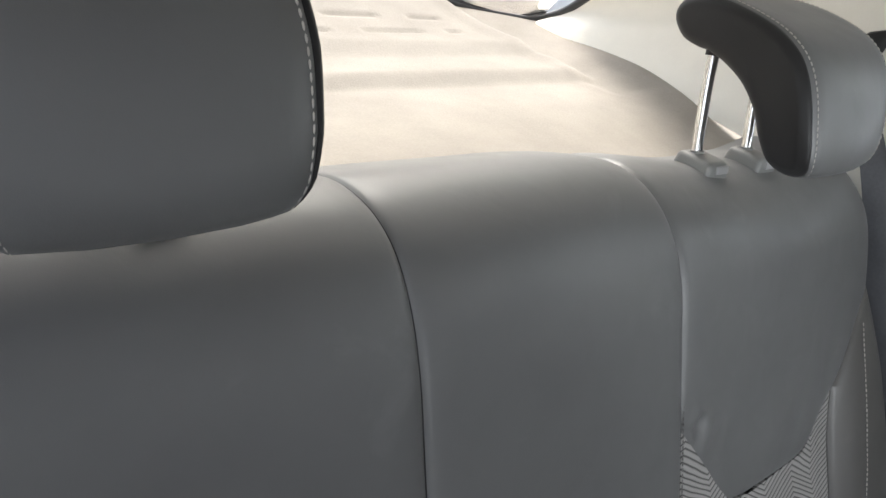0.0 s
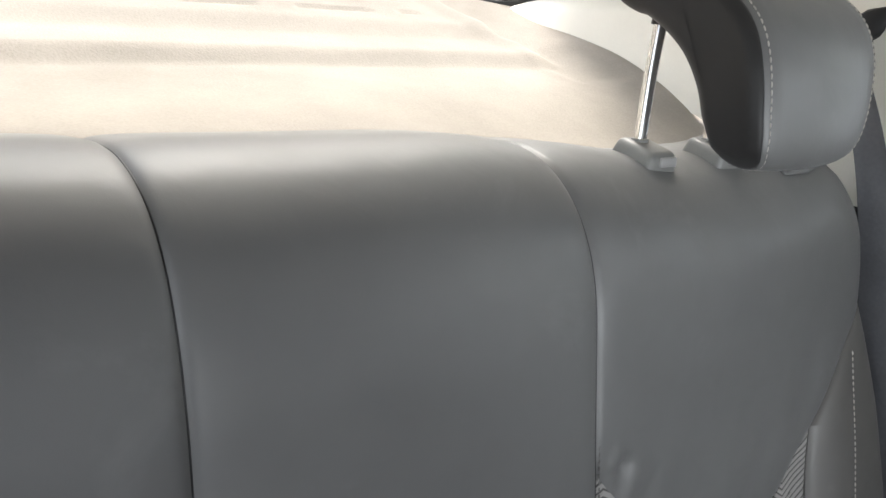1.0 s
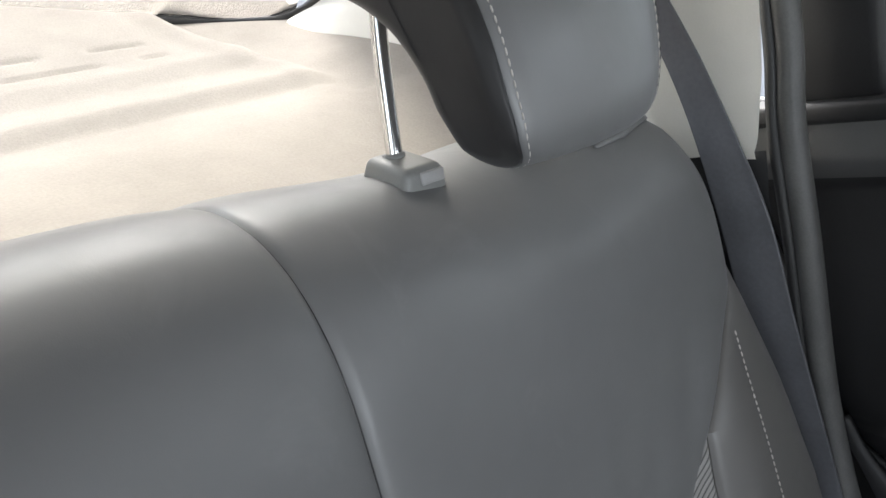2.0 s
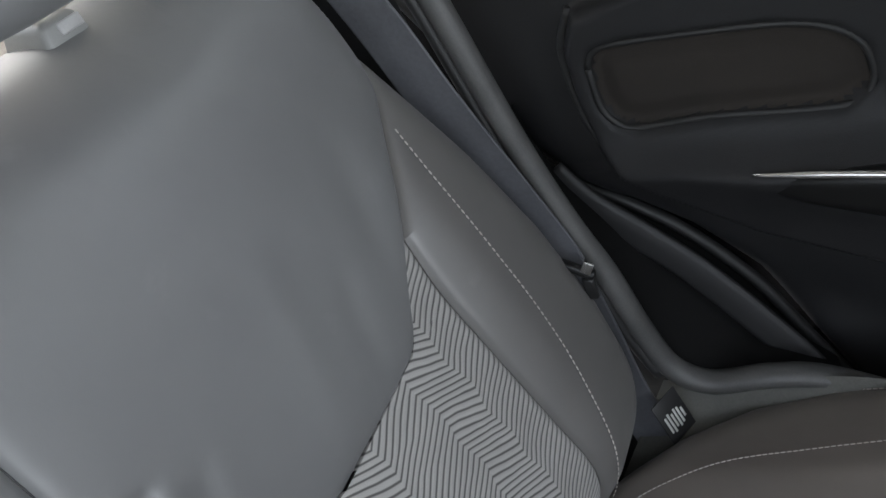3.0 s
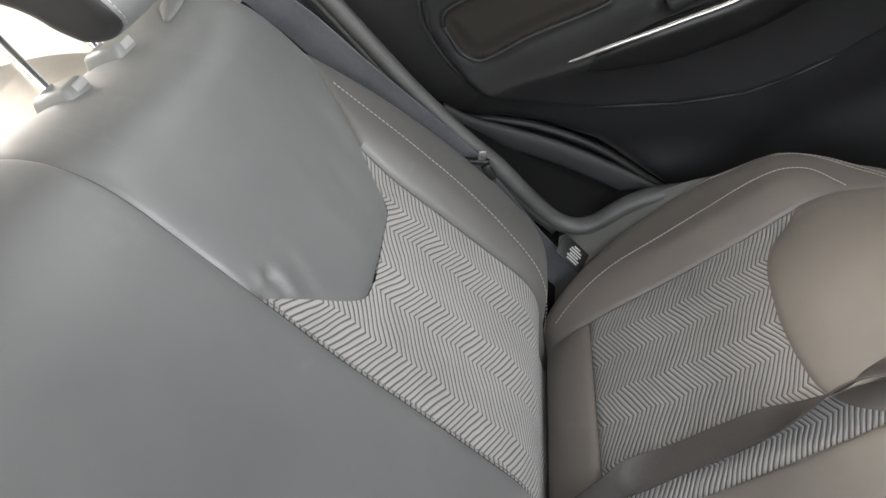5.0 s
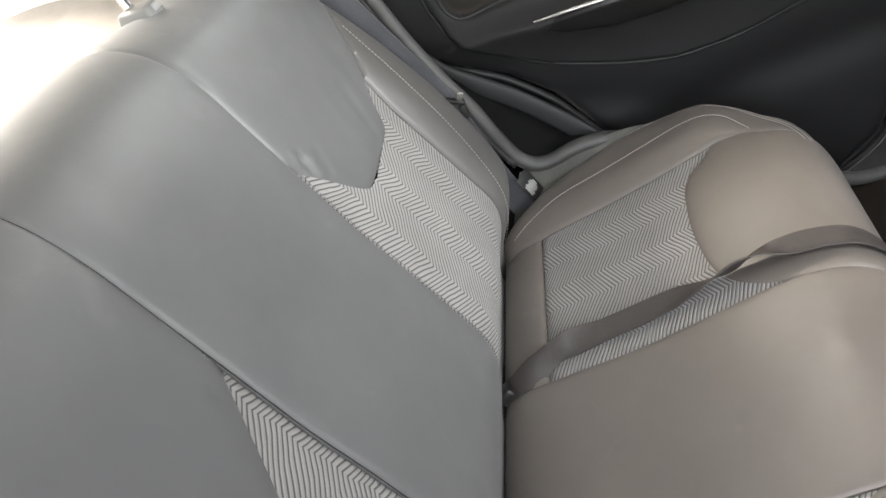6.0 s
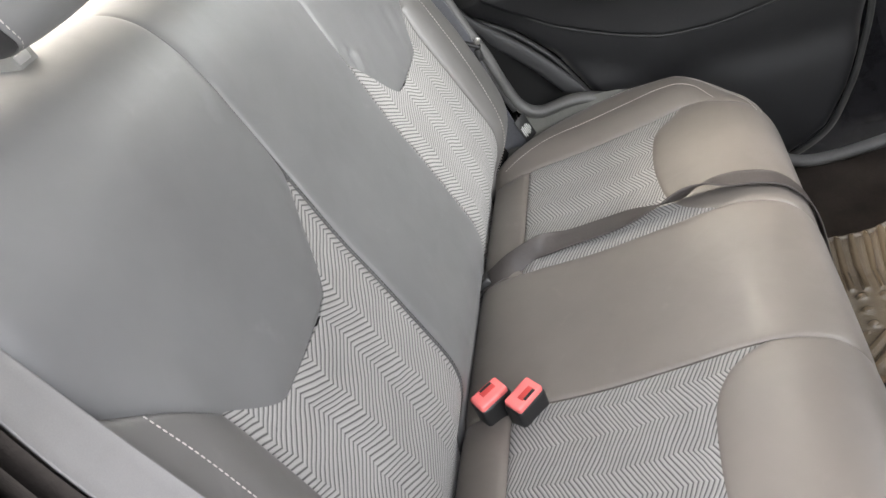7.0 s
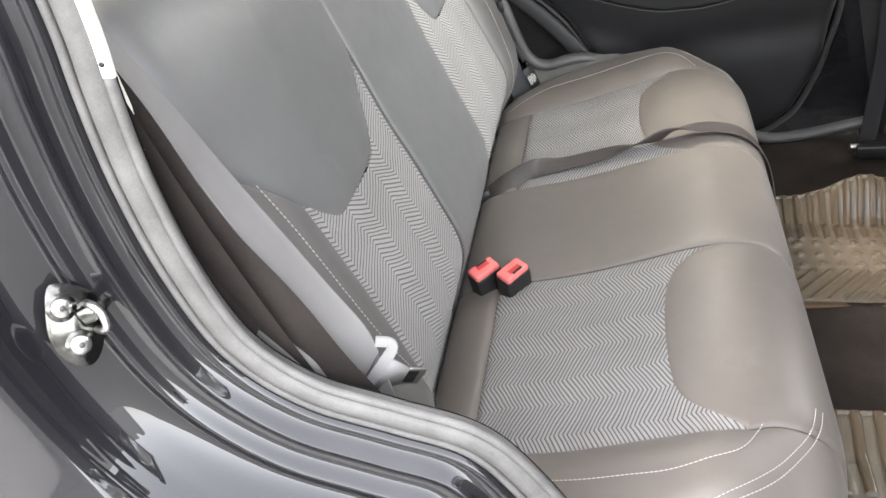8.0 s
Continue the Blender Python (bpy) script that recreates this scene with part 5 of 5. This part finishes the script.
part("bracket", sweep("bracket", [tuple(M @ Vector(q)) for q in ((0.006, 0.002, 0.004), (0.016, 0.004, 0.012), (0.027, 0.006, 0.012), (0.036, 0.005, 0.004))], [(0.010, 0), (0.008, 0.003), (-0.008, 0.003), (-0.010, 0), (0, -0.002)], OILY, 20, up=tuple(face), scales=([0, 0.5, 1], [1, 0.8, 0.2])), striker, "dark wedge bracket")

alone("wheel_arch_near", loft("arch_carpet", [(-0.64, 0.42, 1.20), (-0.638, 0.44, 1.05), (-0.638, 0.44, 0.92), (-0.64, 0.39, 0.80), (-0.645, 0.30, 0.73), (-0.65, 0.20, 0.66), (-0.655, 0.14, 0.55), (-0.655, 0.10, 0.40)],
                              [(-0.60, 0.50, 1.20), (-0.60, 0.50, 1.05), (-0.60, 0.50, 0.92), (-0.60, 0.48, 0.80), (-0.60, 0.42, 0.66), (-0.60, 0.36, 0.56), (-0.60, 0.25, 0.46), (-0.60, 0.15, 0.36)], ARCH_BROWN, 40, 8),
      "dark felt wheel arch lining inside the door opening", "wheel arch", kind="structure")
alone("inner_jamb_near", loft("inner_jamb", [(-0.642, 0.335, 1.22), (-0.642, 0.36, 1.12), (-0.642, 0.385, 1.0), (-0.642, 0.38, 0.90), (-0.643, 0.335, 0.82), (-0.645, 0.25, 0.77), (-0.648, 0.17, 0.72), (-0.65, 0.13, 0.6)],
                              [(-0.636, 0.44, 1.22), (-0.636, 0.45, 1.12), (-0.636, 0.45, 1.0), (-0.636, 0.45, 0.90), (-0.637, 0.40, 0.80), (-0.638, 0.30, 0.73), (-0.64, 0.2, 0.66), (-0.642, 0.13, 0.55)], ARCH_BROWN, 40, 6),
      "dark felt lining behind the weather seal", "trim", kind="structure")

alone("side_felt_near", loft("side_felt", [(-0.622, 0.352, 1.25), (-0.622, 0.334, 1.157), (-0.621, 0.326, 1.037), (-0.621, 0.299, 0.931), (-0.621, 0.283, 0.843), (-0.622, 0.262, 0.765), (-0.625, 0.24, 0.68)],
                             [(-0.641, 0.44, 1.25), (-0.641, 0.44, 1.157), (-0.641, 0.44, 1.037), (-0.641, 0.42, 0.931), (-0.641, 0.37, 0.81), (-0.643, 0.29, 0.735), (-0.645, 0.2, 0.66)], ARCH_BROWN, 40, 8, (0.004, 0.0, 0.0)),
      "dark brown felt liner between the backrest and the weather seal", "trim", kind="structure")

# ---- floor, level in the world ----
xs, ys = np.linspace(-0.70, 0.70, 90), np.linspace(-1.75, 0.25, 90)
X, Y = np.meshgrid(xs, ys)
Z = 0.235 + 0.012 * np.exp(-((X / 0.13) ** 4)) + 0.005 * np.sin(X * 31) * np.sin(Y * 23)
alone("floor", smooth_mesh("floor", np.stack([X, Y, Z], -1).reshape(-1, 3), grid_faces(90, 90), FLOOR_CARPET), "dark brown carpeted car floor with a centre tunnel", "floor", kind="structure", level=True)
alone("heel_board", box_mesh("heel_board", (1.28, 0.03, 0.30), pose(0, 0.06, 0.24), FLOOR_CARPET, 0.008), "dark carpet board below the cushion", "floor", kind="structure", level=True)


def floor_mat(x0, x1, y0, y1, tint, crest, pitch):
    """A tray mat: slanted ribs, then studs, then bars that run up its raised and wavy inner wall."""
    ob = thing("floor_mat", "clear ribbed vinyl tray mat with a raised wavy rim over carpet", "floor mat", "floor mats")
    ob.matrix_basis = Matrix.Translation(((x0 + x1) / 2, (y0 + y1) / 2, 0.24))
    ORIGIN[ob.name] = ob.matrix_basis.translation.copy()
    n, m = 190, 260
    xs, ys = np.linspace(x0, x1, n), np.linspace(y0, y1, m)
    X, Y = np.meshgrid(xs, ys)
    rise = 0.022 + 0.050 * np.exp(-(((Y - crest) / 0.075) ** 2)) + 0.02 * np.exp(-(((Y - crest + 0.17) / 0.06) ** 2))
    Z = 0.2570 + rise * step((X - x1 + 0.075) / 0.07) + 0.006 * np.exp(-(X - x0) / 0.006)
    u = X - x0
    bars = np.clip(2.2 * np.sin(Y * 2 * math.pi / pitch), -1, 1)
    studs = np.exp(-((((X - x0 - 0.105) % 0.034 - 0.017) / 0.0085) ** 2 + ((Y % 0.034 - 0.017) / 0.0095) ** 2) ** 2) * 2.2 - 0.9
    slant = np.clip(2 * np.sin((X * 0.9 + Y) * 2 * math.pi / 0.030), -1, 1)
    rib = np.where(u > 0.205, bars, np.where(u > 0.102, studs, np.where(u > 0.012, slant, 0)))
    Z = Z + 0.0042 * rib
    verts = np.stack([X, Y, Z], -1).reshape(-1, 3)
    high = (rib > 0.15).ravel()
    # ribs take their own colour in place of reflected light on the relief
    for title, pick, mat, note in (("vinyl", False, CLEAR_VINYL, "clear vinyl tray"), ("raised_ribs", True, RIB_VINYL, "raised ribs coloured apart in place of their light and shade")):
        faces = [f for f in grid_faces(m, n) if high[f[0]] == pick]
        used = {k: j for j, k in enumerate(sorted({k for f in faces for k in f}))}
        sheet = part(title, smooth_mesh(title, verts[list(used)], [tuple(used[k] for k in f) for f in faces], mat), ob, note)
        sheet.visible_shadow = pick
    edge = [(x1, y, 0.2545 + float(0.022 + 0.050 * np.exp(-(((y - crest) / 0.075) ** 2)) + 0.02 * np.exp(-(((y - crest + 0.17) / 0.06) ** 2)))) for y in np.linspace(y0, y1, 30)]
    part("rim", sweep("rim", edge, circle(0.0045, 8), CLEAR_VINYL, 80, up=(0, 0, 1)), ob, "rolled vinyl rim")
    back = [(x, y, z - 0.006) for x, y, z in edge]
    part("underlay", box_mesh("mat_underlay", (x1 - x0 - 0.08, y1 - y0 - 0.02, 0.010), pose((x0 + x1) / 2 - 0.036, (y0 + y1) / 2, 0.245), tint, 0.003), ob, "carpet underlay")
    part("wall_lining", loft("wall_lining", [(x1 - 0.075, y, 0.2465) for y in np.linspace(y0, y1, 30)], back, tint, 60, 8), ob, "carpet lining")
    return ob


floor_mat(0.02, 0.345, -0.75, -0.03, TAN_CARPET, -0.26, 0.023)
floor_mat(-0.60, -0.262, -0.75, -0.03, GREEN_CARPET, -0.40, 0.032)

# far front seat, seen from behind and low down, and the trim by it
pillar = alone("pillar_far", loft("pillar_far", [(0.735, -0.44, 0.02), (0.73, -0.445, 0.6), (0.72, -0.45, 1.0), (0.68, -0.45, 1.3), (0.60, -0.45, 1.58)], [(0.715, -0.86, -0.04), (0.71, -0.86, 0.6), (0.70, -0.80, 1.0), (0.66, -0.66, 1.3), (0.59, -0.66, 1.58)], BLACK_TRIM, 30, 10, (-0.02, 0, 0)),
               "black plastic centre pillar trim", "pillar trim", kind="structure")
alone("sill_far", sweep("sill", [(0.70, 0.02, 0.275), (0.69, -0.17, 0.228), (0.68, -0.45, 0.148), (0.68, -1.2, -0.06)], [(0.04, -0.03), (0.04, 0.0), (0.018, 0.012), (0.006, 0.008), (-0.006, 0.013), (-0.03, 0.006), (-0.05, -0.03)], BLACK_TRIM, 40, up=(0, 0, 1)),
      "dark grey ribbed sill plate", "sill", kind="structure")
front_seat = thing("front_seat_unit", "dark front seat on its steel rails", "car seat", "front seats", at=(0.36, -0.75, 0.1))
part("base_frame", box_mesh("base_frame", (0.44, 0.42, 0.10), pose(0.38, -0.74, 0.22, 15.5, 0, 0), BLACK_TRIM, 0.02, 3), front_seat, "black seat base")
part("seat_pad", box_mesh("seat_pad", (0.50, 0.46, 0.14), pose(0.38, -0.76, 0.32, 12, 0, 0), LEATHER_DARK, 0.05, 4), front_seat, "charcoal seat pad")
part("seat_back", box_mesh("seat_back", (0.44, 0.14, 0.84), pose(0.37, -0.69, 0.70, -6, 0, 0), LEATHER_DARK, 0.06, 4), front_seat, "charcoal seat back")
for x in (0.22, 0.56):
    r = part("rail", box_mesh("rail", (0.03, 0.40, 0.03), pose(x, -0.56, 0.175, 15.5, 0, 0), BUCKLE_BLACK, 0.004), front_seat, "black steel rail")
    part("rail_bolt", sweep("rail_bolt", [(x, -0.375, 0.235), (x, -0.358, 0.24)], circle(0.008, 10), STEEL, 4), r, "zinc bolt")
part("headrest", box_mesh("headrest", (0.26, 0.09, 0.17), pose(0.38, -0.64, 1.21, -6, 0, 0), LEATHER_DARK, 0.04, 4), front_seat, "charcoal headrest")
near_seat = copy_thing(front_seat, CAR @ Matrix.Translation((-0.76, 0, 0)) @ CAR.inverted() @ front_seat.matrix_basis)
front_belt = thing("front_belt", "charcoal front seat belt end running down to the sill", "seat belt", at=(0.67, -0.42, 0.25))
part("webbing", ribbon("webbing", [((0.69, -0.52, 0.60), (0.2, -0.9, 0)), ((0.67, -0.48, 0.42), (0.2, -0.9, 0.1)), ((0.63, -0.42, 0.25), (0.2, -0.9, 0.2)), ((0.60, -0.385, 0.17), (0.2, -0.9, 0.2))], 0.046, 0.003, BELT_BLACK, 40), front_belt)
part("anchor_bolt", sweep("anchor_bolt", [(0.598, -0.385, 0.17), (0.582, -0.378, 0.178)], circle(0.011, 12), STEEL, 4), front_belt, "zinc anchor bolt")

# the near rear door stands wide open; only its plain inside is turned to the cabin
open_door = thing("door_near", "black rear door standing wide open on its hinges", "car door", kind="structure", at=(-0.76, -0.47, 0.5))
swing = pose(-0.76, -0.47, 0.0, 0, 0, 0) @ pose(0, 0, 0, 15.5, 0, 0) @ pose(0, 0, 0, 0, 0, 112)
part("door_card", box_mesh("door_card", (0.06, 0.92, 0.72), swing @ pose(0.03, 0.48, 0.56), BLACK_TRIM, 0.02, 3), open_door, "black plastic door card")
part("outer_skin", box_mesh("outer_skin", (0.03, 0.98, 0.78), swing @ pose(-0.02, 0.49, 0.56), PAINT, 0.012, 3), open_door, "black painted outer skin")
for size, at in (((0.03, 0.98, 0.05), (-0.01, 0.46, 1.36)), ((0.03, 0.06, 0.46), (-0.01, 0.02, 1.15)), ((0.03, 0.07, 0.44), (-0.01, 0.90, 1.14))):
    part("sash", box_mesh("sash", size, swing @ pose(*at), BLACK_TRIM, 0.008), open_door, "black window sash")
pane_near = part("glass", box_mesh("door_glass", (0.004, 0.86, 0.44), swing @ pose(-0.01, 0.46, 1.14), GLASS, 0), open_door, "clear door glass")
pane_near.visible_shadow = False

# plain closing walls, level in the world, with windscreen and front windows left open
shell = dict(kind="structure", level=True)
for side, tag in ((1, "far"), (-1, "near")):
    alone("front_door_" + tag, box_mesh("front_door", (0.05, 1.20, 0.75), pose(side * 0.745, -1.00 if side > 0 else -1.12, 0.57), BLACK_TRIM, 0.01), "plain black front door card", "car door", **shell)
alone("pillar_near", box_mesh("pillar_near", (0.07, 0.16, 1.22), pose(-0.69, -0.55, 0.80, 0, 5, 0), BLACK_TRIM, 0.012), "black plastic centre pillar", "pillar trim", **shell)
alone("dashboard", box_mesh("dashboard", (1.42, 0.35, 0.75), pose(0, -1.62, 0.60), BLACK_TRIM, 0.04, 3), "plain black dashboard block", "dashboard", **shell)
alone("sill_near", sweep("sill", [(-0.72, 0.14, 0.17), (-0.72, -0.45, 0.17), (-0.72, -1.2, 0.17)], [(0.06, -0.10), (0.06, 0.0), (0.02, 0.014), (-0.03, 0.008), (-0.06, -0.02), (-0.08, -0.10)], PAINT, 30, up=(0, 0, 1)), "glossy black painted door sill", "sill", **shell)
alone("trunk_floor", box_mesh("trunk_floor", (1.36, 1.0, 0.03), pose(0, 0.96, 0.32), BODY_SHADE, 0.01), "dark luggage floor", "floor", **shell)
alone("tail_panel", box_mesh("tail_panel", (1.5, 0.05, 0.70), pose(0, 1.90, 0.55), PAINT, 0.02), "black painted tail panel", "car body", **shell)
alone("tail_deck", box_mesh("tail_deck", (1.44, 0.36, 0.03), pose(0, 1.72, 0.90, -3, 0, 0), PAINT, 0.01), "black painted tail deck", "car body", **shell)
alone("quarter_far", box_mesh("quarter_far", (0.03, 1.15, 0.75), pose(0.785, 1.02, 0.60), PAINT, 0.01), "black painted far quarter panel", "car body", **shell)

# ---- outside ----
alone("ground", box_mesh("ground", (600, 600, 0.1), pose(0, 0, -0.05), ASPHALT, 0), "grey concrete yard", "ground", kind="structure", level=True)
# near wall, out of view: added to shape near light and paint reflections
alone("unseen_wall", box_mesh("unseen_wall", (0.3, 24, 0.9), pose(-2.7, 0, 0.44), WALL_GREY, 0.01), "weathered dark grey wall added out of view to shape the light", "wall", kind="structure", level=True)
# front wall, out of view: added to hold back low sky light
alone("unseen_wall", box_mesh("unseen_wall", (14, 0.3, 3.2), pose(1.0, -6.5, 1.55), WALL_GREY, 0.01), "weathered dark grey wall added out of view to shape the light", "wall", kind="structure", level=True)
# added backdrops: the bright outside beyond the glass is put into their colour
alone("backdrop_wall", box_mesh("backdrop_wall", (0.3, 9, 1.5), pose(3.4, 0.5, 0.73), WALL_WHITE, 0.01), "low white backdrop put in for the overbright outside", "wall", kind="structure", level=True)
alone("backdrop_wall", box_mesh("backdrop_wall", (9, 0.3, 1.7), pose(3.0, 3.8, 0.83), WALL_WHITE, 0.01), "low white backdrop put in for the overbright outside", "wall", kind="structure", level=True)
alone("backdrop_wall", box_mesh("backdrop_wall", (4.42, 0.06, 1.6), pose(0.21, 3.61, 0.80), WALL_BLUE, 0.01), "pale blue backdrop panel put in for the blue outside", "wall", kind="structure", level=True)
